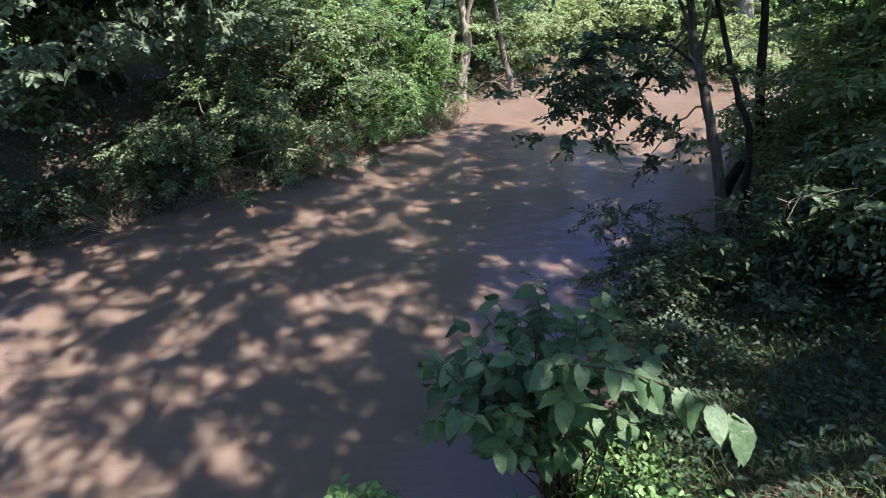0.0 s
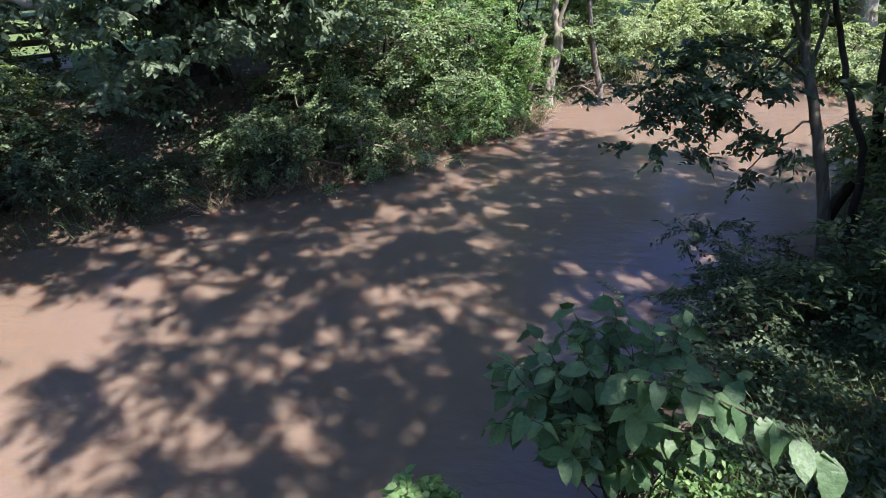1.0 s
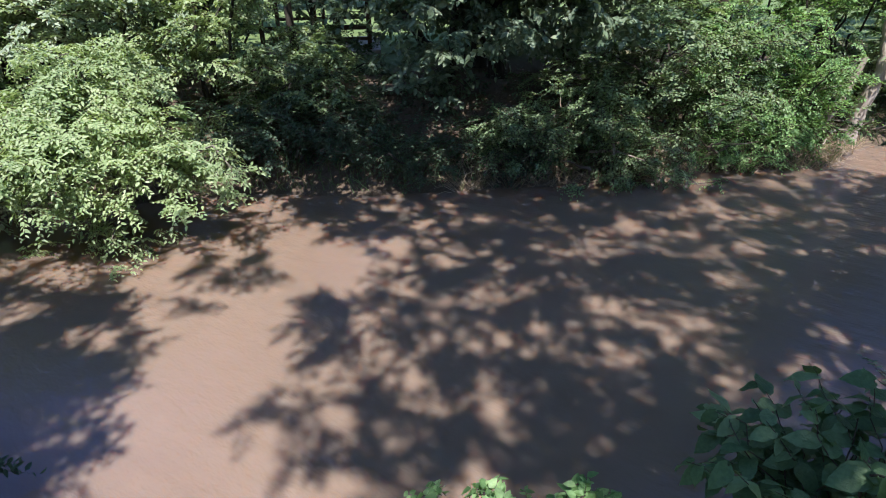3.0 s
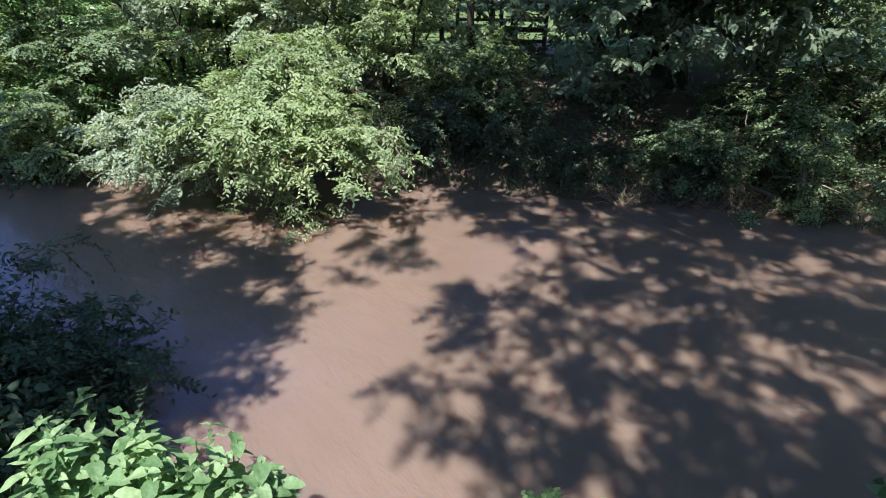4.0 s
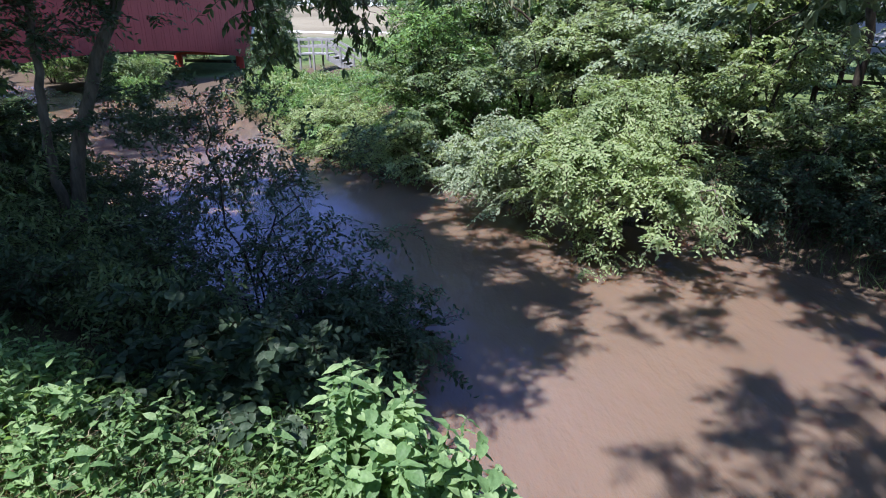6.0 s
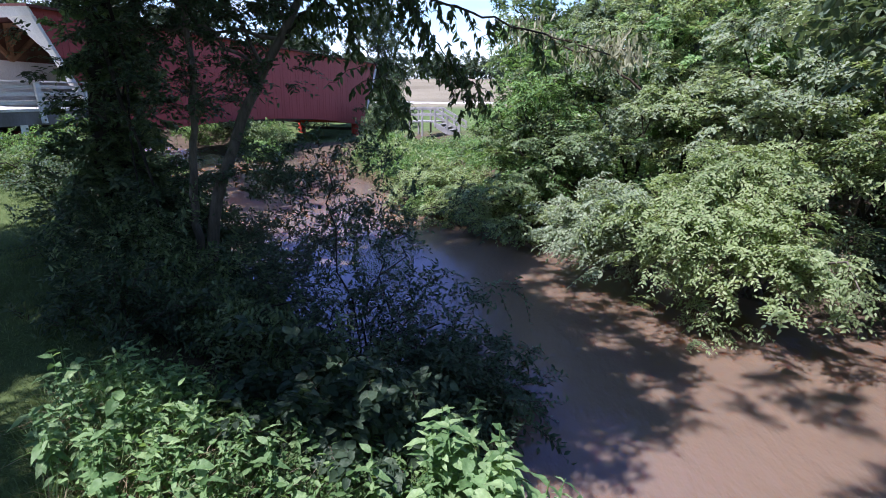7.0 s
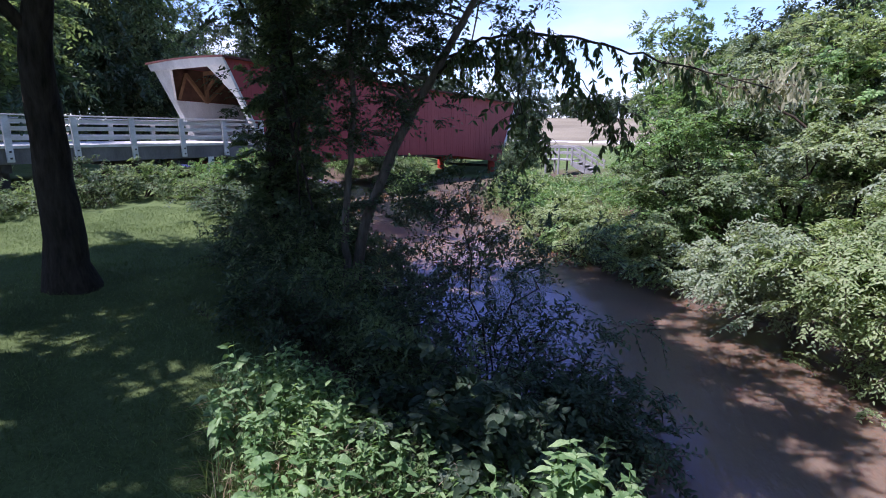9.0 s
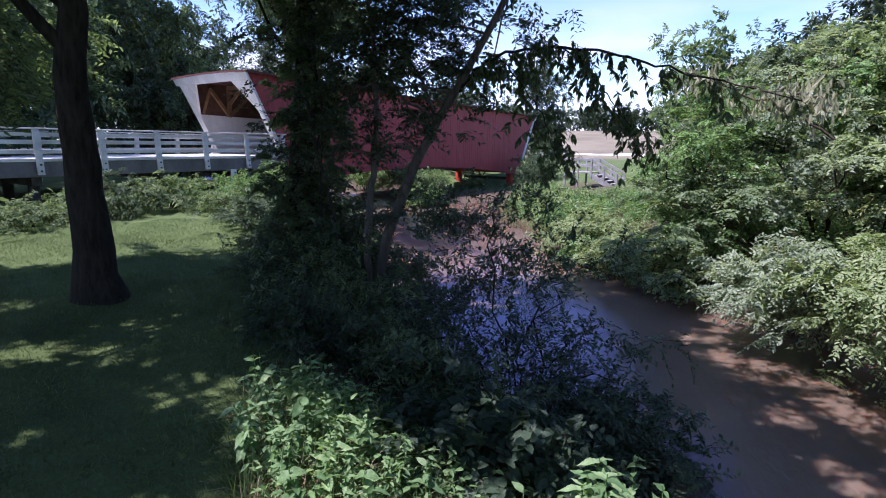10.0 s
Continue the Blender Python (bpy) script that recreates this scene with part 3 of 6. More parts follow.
def portal(end):
    """White frame on the leaning end: two legs, corner braces and a bowed head board."""
    def at(v, z, o):
        u = u_ends(z)[0] - o if end == 0 else u_ends(z)[1] + o
        return (u, v, z)

    def slab(name, outline, mtl, o0, o1):
        bm = bmesh.new()
        f0 = [bm.verts.new(at(v, z, o0)) for v, z in outline]
        f1 = [bm.verts.new(at(v, z, o1)) for v, z in outline]
        bm.faces.new(f0)
        bm.faces.new(f1[::-1])
        m = len(outline)
        for i in range(m):
            bm.faces.new((f0[i], f1[i], f1[(i + 1) % m], f0[(i + 1) % m]))
        bmesh.ops.recalc_face_normals(bm, faces=bm.faces)
        return part(name, bm, mtl, bridge)

    W, H = BR_W, BR_H
    slab("portal_leg", [(-0.06, -0.1), (0.30, -0.1), (0.34, 2.1), (1.3, H - 0.32), (-0.06, H - 0.32)], M_WHITE, 0.0, 0.12)
    slab("portal_leg", [(W + 0.06, -0.1), (W - 0.30, -0.1), (W - 0.34, 2.1), (W - 1.3, H - 0.32), (W + 0.06, H - 0.32)], M_WHITE, 0.0, 0.12)
    head = [(-0.2, H - 0.33)] + [(W + 0.2, H - 0.33)] + [(W + 0.2 - (W + 0.4) * k / 8, H - 0.02 + 0.06 * math.sin(math.pi * k / 8)) for k in range(9)]
    slab("portal_head", head, M_WHITE, 0.125, 0.22)
    slab("edge_trim", [(-0.10, -0.15), (0.08, -0.15), (0.08, H - 0.02), (-0.10, H - 0.02)], M_WHITE, 0.125, 0.17)


portal(0)
portal(1)
# inside: posts, diagonal braces and roof ties
for v in (0.22, BR_W - 0.22):
    for a, b in (((0.6, v, 2.06), (-0.55, v, BR_H - 0.3)), ((-0.55, v, BR_H - 0.3), (-1.0, v, 2.12)), ((24.6, v, 2.06), (25.75, v, BR_H - 0.3)), ((25.75, v, BR_H - 0.3), (26.2, v, 2.12))):
        bm = bmesh.new()
        beam(bm, a, b, 0.16, 0.16)
        part("truss_brace", bm, M_TIMBER, bridge)
for k in range(9):
    u = 0.6 + k * 3.0
    sticks = [("roof_tie", (u, 0.16, BR_H - 0.16), (u, BR_W - 0.16, BR_H - 0.16), 0.2), ("knee_brace", (u, 0.3, BR_H - 1.0), (u, 1.4, BR_H - 0.2), 0.14),
              ("knee_brace", (u, BR_W - 0.3, BR_H - 1.0), (u, BR_W - 1.4, BR_H - 0.2), 0.14)]
    for v in (0.22, BR_W - 0.22):
        sticks.append(("truss_post", (u, v, 2.06), (u, v, BR_H - 0.1), 0.18))
        if k < 8:
            sticks.append(("truss_brace", (u, v, 2.06), (u + 1.5, v, BR_H - 0.3), 0.16))
            sticks.append(("truss_brace", (u + 1.5, v, BR_H - 0.3), (u + 3.0, v, 2.06), 0.16))
    if k < 8:
        sticks.append(("roof_brace", (u, 0.3, BR_H - 0.3), (u + 3.0, BR_W - 0.3, BR_H - 0.3), 0.12))
        sticks.append(("roof_brace", (u, BR_W - 0.3, BR_H - 0.44), (u + 3.0, 0.3, BR_H - 0.44), 0.12))
    for name, a, b, w in sticks:
        bm = bmesh.new()
        beam(bm, a, b, w, w)
        part(name, bm, M_TIMBER, bridge)
bm = bmesh.new()
for k in range(84):
    u = k * 0.3
    box(bm, u + 0.005, 0.16, -0.09, u + 0.295, BR_W - 0.16, -0.01 + 0.004 * (k % 3))
part("decking", bm, M_DECK, bridge)
for k in range(9):
    bm = bmesh.new()
    u = 0.4 + 3.05 * k
    beam(bm, (u, 0.1, -0.28), (u, BR_W - 0.1, -0.28), 0.22, 0.34)
    part("floor_beam", bm, M_BEAM, bridge)
for v in (0.3, BR_W - 0.3):
    bm = bmesh.new()
    beam(bm, (0, v, -0.62), (BR_L, v, -0.62), 0.3, 0.3)
    part("lower_chord", bm, M_BEAM, bridge)


def pier(u, z_foot, label):
    """Red steel bent: two round legs, a cap beam, a strut."""
    root = thing("bridge_pier", BRIDGE_AT @ pose(u, 0, 0), label, "bridge pier", "bridge piers")
    for v in (0.4, BR_W - 0.02):
        lv, lf = tube([(0, v, -0.95), (0, v, (z_foot - 0.95) / 2), (0, v, z_foot)], [0.3, 0.3, 0.32], 16)
        link_mesh("leg", lv, lf, M_REDSTEEL, root, smooth=True)
    bm = bmesh.new()
    box(bm, -0.2, 0.0, -1.15, 0.2, BR_W, -0.78, 0.02)
    part("cap_beam", bm, M_REDSTEEL, root)
    bm = bmesh.new()
    box(bm, -0.1, 0.6, -1.72, 0.1, BR_W - 0.6, -1.5, 0.015)
    part("strut", bm, M_BEAM, root)
    return root


pier(BR_L - 1.2, -4.0, "red steel pier of two round legs under the bridge")
pier(1.3, -4.2, "red steel pier of two round legs by the approach")


# ---- approach deck with its rails ----
AP_L = 26.0
APPROACH_AT = pose(-22.45, -17.82, 2.88, 0, 0, 166.5)
approach = thing("approach_deck", APPROACH_AT, "grey timber approach deck on piles with a dark edge beam", "bridge deck")
bm = bmesh.new()
for k in range(87):
    u = -AP_L + k * 0.3
    box(bm, u + 0.004, -0.12, -0.1, u + 0.296, BR_W + 0.12, 0.004 * (k % 2))
part("decking", bm, M_RAIL, approach)
for v in (0.02, BR_W * 0.33, BR_W * 0.66, BR_W - 0.02):
    bm = bmesh.new()
    box(bm, -AP_L, v - 0.1, -0.62, 0.0, v + 0.1, -0.105, 0.01)
    part("edge_beam", bm, M_EDGE, approach)
for k in range(6):
    u = -1.8 - k * 4.4
    for v in (0.35, BR_W / 2, BR_W - 0.35):
        lv, lf = tube([(u, v, -0.6), (u, v, -2.0), (u, v, -3.2)], [0.17, 0.18, 0.2], 10)
        link_mesh("deck_post", lv, lf, M_BEAM, approach, smooth=True)
    bm = bmesh.new()
    box(bm, u - 0.15, 0.0, -0.92, u + 0.15, BR_W, -0.62)
    part("pile_cap", bm, M_BEAM, approach)


def railing(v, sgn, label):
    """White rail: raked posts bolted to the edge, three rails and a cap."""
    root = thing("bridge_railing", APPROACH_AT @ pose(0, v, 0), label, "railing", "approach railings")
    u = -0.25
    k = 0
    while u > -AP_L:
        bm = bmesh.new()
        beam(bm, (u, sgn * 0.13, -0.55), (u, sgn * 0.02, 0.98), 0.2, 0.11, 0.008)
        part("post", bm, M_RAIL, root)
        for z in (-0.42, -0.2):
            bm = bmesh.new()
            box(bm, u - 0.03, sgn * 0.19 - 0.02, z - 0.03, u + 0.03, sgn * 0.19 + 0.02, z + 0.03, 0.005)
            part("bolt", bm, M_BEAM, root)
        u -= 2.05
    for z, h in ((0.24, 0.14), (0.56, 0.14), (0.82, 0.12)):
        bm = bmesh.new()
        box(bm, -AP_L, -sgn * 0.04 - 0.025, z - h / 2, -0.05, -sgn * 0.04 + 0.025, z + h / 2, 0.006)
        part("rail", bm, M_RAIL, root)
    bm = bmesh.new()
    box(bm, -AP_L, -0.1, 0.985, -0.05, 0.1, 1.03, 0.008)
    part("cap_rail", bm, M_RAIL, root)


railing(-0.06, -1, "weathered white timber railing along the approach deck")
railing(BR_W + 0.06, 1, "weathered white timber railing on the deck's far side")

# white gauge board on a post under the deck
gauge = thing("gauge_board", pose(-19.3, -18.3, 1.68, 0, 0, 166.5), "small white board with green bars on a post", "sign")
bm = bmesh.new()
box(bm, -0.14, -0.02, -0.05, 0.14, 0.02, 0.62, 0.006)
part("board", bm, M_WHITE, gauge)
for k in range(4):
    bm = bmesh.new()
    box(bm, 0.02, -0.027, 0.05 + 0.13 * k, 0.12, -0.0205, 0.12 + 0.13 * k)
    part("bar", bm, M_SIGN, gauge)
bm = bmesh.new()
box(bm, -0.05, 0.021, -1.2, 0.05, 0.09, 0.5)
part("post", bm, M_BEAM, gauge)

# ---- stairs and landing beyond the bridge ----
def stair():
    root = thing("timber_stairs", STAIR_AT, "weathered white timber stairs with a railed landing", "stairs")
    n, rise, run, wid = 5, 0.17, 0.32, 1.5
    for k in range(n):
        bm = bmesh.new()
        z = -(k + 1) * rise
        box(bm, k * run, 0.0, z - 0.05, k * run + run + 0.03, wid, z, 0.008)
        part("tread", bm, M_STAIR, root)
    for v in (-0.04, wid + 0.04):
        bm = bmesh.new()
        beam(bm, (0, v, -0.2), (n * run, v, -0.2 - n * rise), 0.06, 0.3)
        part("stringer", bm, M_STAIR, root)
        for s in (0, 0.5, 1.0):
            bm = bmesh.new()
            u, z = s * n * run, -s * n * rise
            box(bm, u - 0.06, v - 0.06, z - 0.35, u + 0.06, v + 0.06, z + 0.82, 0.006)
            part("post", bm, M_STAIR, root)
        for h in (0.78, 0.42):
            bm = bmesh.new()
            beam(bm, (0, v, h), (n * run, v, h - n * rise), 0.06, 0.14, 0.006)
            part("handrail", bm, M_STAIR, root)
    for k in range(9):
        bm = bmesh.new()
        box(bm, -1.8 + 0.2 * k, -0.1, -0.06, -1.8 + 0.2 * k + 0.19, wid + 0.1, 0.0)
        part("plank", bm, M_STAIR, root)
    for v in (-0.06, wid + 0.06):
        for u in (-1.7, -0.85):
            bm = bmesh.new()
            box(bm, u - 0.05, v - 0.05, -0.95, u + 0.05, v + 0.06, 0.82, 0.006)
            part("post", bm, M_STAIR, root)
        for h in (0.78, 0.4):
            bm = bmesh.new()
            box(bm, -1.8, v - 0.03, h - 0.07, 0.0, v + 0.03, h + 0.07, 0.006)
            part("handrail", bm, M_STAIR, root)
    return root


STAIR_AT = pose(-35.2, -4.6, 1.82, 0, 0, 78)
stair()

# ---- trees of the near bank ----
def on_ground(x, y, dz=0.0):
    return (x, y, gz_at(x, y) + dz)


def extra_limb(root, pts, r0, r1, bark, seed=0):
    """A limb or second stem along the given points, as a part of a tree."""
    rng = np.random.default_rng(seed)
    p = np.asarray(pts, float)
    s = np.linspace(0, len(p) - 1, 5 * len(p))
    line = np.stack([np.interp(s, np.arange(len(p)), p[:, i]) for i in range(3)], 1)
    k = np.array([0.25, 0.5, 0.25])
    for i in range(3):
        line[1:-1, i] = np.convolve(line[:, i], k, "valid")
    line[1:-1] += rng.standard_normal((len(line) - 2, 3)) * 0.012
    v, f = tube(line - np.array(root.matrix_world.translation), np.linspace(r0, r1, len(line)), 9, 0.04, rng)
    return link_mesh("limb", v, f, bark, root, smooth=True)


# lawn tree's wide, mostly unseen crown: ragged tiers placed to shade the lawn, sunny spots left open
rngl = np.random.default_rng(44)
LAWN_CROWN = []
for ix in range(17):
    for iy in range(14):
        sx, sy = -9.4 + ix * 0.75 + rngl.uniform(-0.2, 0.2), -12.2 + iy * 0.75 + rngl.uniform(-0.2, 0.2)
        sunny = sx * 0.77 + sy * 0.64 < -11.3 or math.hypot(sx + 4.0, sy + 5.65) < 0.62 or math.hypot(sx + 3.1, sy + 6.2) < 0.4 or (sx > -3.7 and sy > -3.5 + 0.85 * (sx + 2.6))
        if not sunny:
            LAWN_CROWN.append((sx + 2.45, sy - 2.95, 8.5 + rngl.uniform(-0.4, 0.4), 0.5, 0.5, 0.3))
plant("lawn_tree", "dark rough-barked lawn tree with a high green crown", "tree", 11, on_ground(-4.58, -7.25),
      LAWN_CROWN, 17 * len(LAWN_CROWN), 0.36, 8, 8, 0.155, L_DARK, trunk=[on_ground(-4.58, -7.25, -0.1), (-4.53, -7.27, 3.11), (-4.46, -7.19, 4.38), (-4.5, -6.95, 5.5), (-3.8, -7.8, 8.0)],
      trunk_r=0.25, limbs=14, fine=False, clump=1)
# low leafy bough of the same side of the lawn
plant("lawn_sapling", "slim tree with a low leafy bough over the lawn", "tree", 21, on_ground(-3.0, -9.6),
      [(-3.6, -9.0, 5.0, 1.6, 1.3, 0.7), (-4.4, -8.8, 4.4, 0.9, 0.8, 0.4), (-5.6, -10.6, 5.2, 1.2, 1.2, 0.6)],
      120, 0.42, 6, 8, 0.11, L_FAR, trunk=[on_ground(-2.6, -10.2, -0.1), (-2.7, -10.1, 3.0), (-3.0, -9.8, 6.0)], trunk_r=0.08, limbs=8)
plant("vine_tree", "thick dark trunk hung with leafy vines beside the river", "tree", 12, on_ground(-7.85, -6.36),
      [(-7.8, -6.4, 1.9, 0.65, 0.65, 0.8), (-7.85, -6.3, 2.8, 0.38, 0.38, 0.8), (-7.95, -6.15, 4.0, 0.2, 0.22, 1.0), (-8.3, -6.9, 7.6, 2.8, 2.6, 1.5), (-7.3, -5.9, 1.4, 0.7, 0.7, 0.5),
       (-8.4, -5.6, 1.5, 0.9, 0.8, 0.6), (-7.95, -6.2, 5.2, 0.25, 0.25, 0.7), (-7.3, -5.4, 2.2, 0.5, 0.5, 0.5), (-8.0, -6.05, 3.4, 0.22, 0.24, 0.8)],
      900, 0.26, 7, 8, 0.085, L_MID, trunk=[on_ground(-7.85, -6.36, -0.1), (-7.85, -6.35, 3.0), (-7.94, -6.22, 5.8), (-8.1, -6.3, 8.3)], trunk_r=0.25, limbs=5, shell=0.3, clump=2)
plant("climbing_vine", "dark leafy vine climbing the riverside trunk", "vine", 18, on_ground(-7.75, -6.2),
      [(-7.85, -6.3, 2.0, 0.38, 0.38, 0.8), (-7.9, -6.25, 3.2, 0.27, 0.27, 0.8), (-7.95, -6.15, 4.4, 0.23, 0.23, 0.8), (-8.0, -6.2, 5.6, 0.25, 0.25, 0.7)],
      330, 0.22, 6, 8, 0.09, L_FAR, stems=5, stem_r=0.02, aspect=0.7, clump=2, shell=0.6)
fork = plant("forked_tree", "forked grey tree leaning over the water", "tree", 13, on_ground(-6.98, -4.56),
             [(-7.0, -4.5, 4.5, 0.9, 0.75, 0.55), (-7.1, -4.1, 3.75, 0.45, 0.4, 0.3), (-7.45, -3.75, 3.6, 0.3, 0.25, 0.3), (-7.7, -3.3, 3.7, 0.3, 0.25, 0.25), (-7.0, -5.0, 4.3, 0.7, 0.6, 0.5), (-7.5, -4.9, 5.2, 1.3, 1.1, 0.7), (-7.4, -3.9, 5.5, 0.8, 0.8, 0.45), (-7.6, -3.4, 4.3, 0.35, 0.35, 0.5), (-6.8, -4.9, 3.6, 0.4, 0.4, 0.35),
              (-7.84, -4.90, 4.31, 0.45, 0.4, 0.3), (-8.05, -4.17, 4.64, 0.45, 0.4, 0.3), (-7.74, -3.71, 3.90, 0.45, 0.4, 0.3), (-7.95, -3.42, 4.54, 0.45, 0.4, 0.3), (-7.76, -4.45, 3.66, 0.45, 0.4, 0.3), (-7.59, -3.41, 3.50, 0.45, 0.4, 0.3), (-8.05, -3.11, 4.70, 0.45, 0.4, 0.3), (-8.11, -4.81, 4.90, 0.45, 0.4, 0.3), (-7.37, -4.84, 5.24, 0.5, 0.5, 0.3),
              (-7.59, -4.2, 5.07, 0.5, 0.5, 0.3), (-7.68, -3.52, 5.28, 0.5, 0.45, 0.3), (-7.68, -2.82, 5.05, 0.45, 0.4, 0.25), (-7.13, -5.1, 4.57, 0.45, 0.4, 0.3), (-7.99, -5.10, 2.47, 0.45, 0.4, 0.25), (-7.69, -4.24, 2.44, 0.45, 0.4, 0.25), (-7.43, -3.41, 2.52, 0.45, 0.4, 0.25), (-7.35, -4.57, 2.07, 0.45, 0.4, 0.25), (-7.90, -5.41, 2.19, 0.45, 0.4, 0.25)],
             410, 0.32, 6, 8, 0.08, L_DARK,
             trunk=[on_ground(-6.98, -4.56, -0.1), (-7.09, -4.36, 1.97), (-7.21, -3.89, 3.21), (-7.41, -3.4, 4.14), (-7.63, -2.74, 5.36), (-7.9, -2.1, 7.0)],
             trunk_r=0.09, limbs=8, bark=B_GREY, clump=4)
extra_limb(fork, [(-6.98, -4.56, 1.1), (-6.99, -4.6, 2.0), (-7.0, -4.52, 2.83), (-7.05, -4.43, 3.9), (-7.1, -4.6, 6.2)], 0.065, 0.03, B_GREY, 3)
# long bough over the river with hanging leaves
BOUGH = np.array([(-7.45, -3.3, 4.2), (-7.33, -3.04, 4.45), (-7.23, -2.69, 4.66), (-7.11, -1.9, 4.70), (-6.91, -1.18, 4.55), (-6.74, -0.54, 4.33), (-6.52, 0.09, 4.12), (-6.23, 0.73, 3.9)])
extra_limb(fork, BOUGH, 0.026, 0.007, B_DARK, 4)
rngb = np.random.default_rng(40)
hb = Bag()
tb = Bag()
DROOP = np.array([(-7.15, -2.2, 4.72), (-7.13, -1.77, 4.66), (-7.08, -1.42, 4.34), (-7.01, -1.12, 3.98), (-6.93, -0.86, 3.65), (-6.94, -0.77, 3.3)])
extra_limb(fork, DROOP, 0.012, 0.004, B_DARK, 9)
DROOP_B = np.array([(-7.23, -2.69, 4.66), (-7.12, -2.35, 4.3), (-7.05, -2.0, 3.85), (-7.03, -1.85, 3.45), (-7.06, -1.72, 3.1)])
extra_limb(fork, DROOP_B, 0.010, 0.004, B_DARK, 10)
for k in range(175):
    s = rngb.uniform(0.6, len(BOUGH) - 1)
    i = int(min(s, len(BOUGH) - 2))
    o = BOUGH[i] + (BOUGH[i + 1] - BOUGH[i]) * (s - i)
    if k < 70:
        s = rngb.uniform(0, len(DROOP) - 1.01)
        i = int(s)
        o = DROOP[i] + (DROOP[i + 1] - DROOP[i]) * (s - i) + rngb.normal(0, 0.1, 3)
        drop = rngb.uniform(0.15, 0.42)
    elif k < 118:
        s = rngb.uniform(0.6, len(DROOP_B) - 1.01)
        i = int(s)
        o = DROOP_B[i] + (DROOP_B[i + 1] - DROOP_B[i]) * (s - i) + rngb.normal(0, 0.08, 3)
        drop = rngb.uniform(0.1, 0.3)
    elif s < 2.7:
        drop = rngb.uniform(0.1, 0.45)
    else:
        drop = rngb.uniform(0.18, 0.45)
    n = int(6 + drop * 22)
    e = o + np.array([rngb.normal(0, 0.18), rngb.normal(0.1, 0.22), -drop])
    line = bent(o, e, 0.06, 8, rngb, 0.05)
    tb.add(*tube(line - np.array(fork.matrix_world.translation), np.linspace(0.005, 0.002, 8), 4))
    u = rngb.random(n)
    q = np.stack([np.interp(u * 7, np.arange(8), line[:, j]) for j in range(3)], 1)
    d = rngb.standard_normal((n, 3)) * 0.45 + np.array([0, 0, -1.0])
    L = rngb.uniform(0.075, 0.135, n)
    hb.add(*leaves(q - np.array(fork.matrix_world.translation), d, rngb.standard_normal((n, 3)), L, L * 0.42, True, 0.1))
hb.link("hanging_foliage", L_HANG, fork)
tb.link("hanging_branchwork", B_TWIG, fork)
# added trees whose high crowns shade bank and water
plant("river_tree", "added tree, crown out of view, shading bank and water", "tree", 14, on_ground(-9.9, -7.8),
      [(-8.7, -3.6, 7.2, 2.2, 1.2, 0.8), (-6.4, -3.1, 6.6, 1.5, 0.9, 0.8), (-10.2, -4.6, 7.6, 2.0, 1.6, 1.0), (-3.7, -1.5, 7.0, 0.9, 0.8, 0.5), (-7.4, -5.0, 8.2, 2.2, 1.8, 1.1), (-5.2, -1.9, 7.0, 1.3, 1.0, 0.6), (-4.4, -3.4, 7.2, 1.2, 1.0, 0.6), (-4.2, -4.8, 7.2, 1.6, 1.2, 0.6), (-5.8, -4.6, 7.4, 1.6, 1.2, 0.6), (-4.0, -6.3, 7.2, 1.2, 1.1, 0.6),
       (-3.0, -2.2, 7.0, 0.8, 0.6, 0.4), (-2.7, -3.0, 7.0, 0.8, 0.55, 0.4), (-3.9, -2.7, 7.1, 0.9, 0.7, 0.4), (-2.7, -5.2, 7.2, 0.7, 0.8, 0.5), (-3.3, -5.4, 7.4, 1.0, 0.9, 0.5), (-5.0, -5.9, 7.5, 1.3, 1.1, 0.6), (-5.4, -3.3, 7.1, 1.2, 0.9, 0.5)],
      1000, 0.40, 12, 9, 0.13, L_DARK, trunk=[on_ground(-9.9, -7.8, -0.1), (-9.9, -7.8, 3.0), (-9.8, -7.5, 6.0), (-8.6, -5.6, 8.0)], trunk_r=0.10, limbs=14, fine=False, clump=1)
# another added crown, darkening the water toward the bridge
plant("river_tree", "added tree farther down the bank to shade the water", "tree", 19, on_ground(-14.6, -10.9),
      [(-16.5, -12.0, 8.0, 2.0, 1.6, 0.8), (-18.6, -13.2, 8.3, 2.0, 1.6, 0.8), (-14.6, -10.9, 7.8, 1.4, 1.2, 0.6), (-20.5, -14.6, 8.6, 1.8, 1.5, 0.8)],
      330, 0.42, 9, 8, 0.14, L_DARK, trunk=[on_ground(-14.6, -10.9, -0.1), (-14.7, -11.0, 3.5), (-15.2, -11.4, 6.0), (-16.4, -12.0, 8.0)], trunk_r=0.12, limbs=10, fine=False, clump=2)
def within(p, ring):
    """Which of the places p lie inside a ring of corners."""
    res = np.zeros(len(p), bool)
    for (xi, yi), (xj, yj) in zip(ring, ring[1:] + ring[:1]):
        res ^= ((yi > p[:, 1]) != (yj > p[:, 1])) & (p[:, 0] < (xj - xi) * (p[:, 1] - yi) / (yj - yi + 1e-12) + xi)
    return res


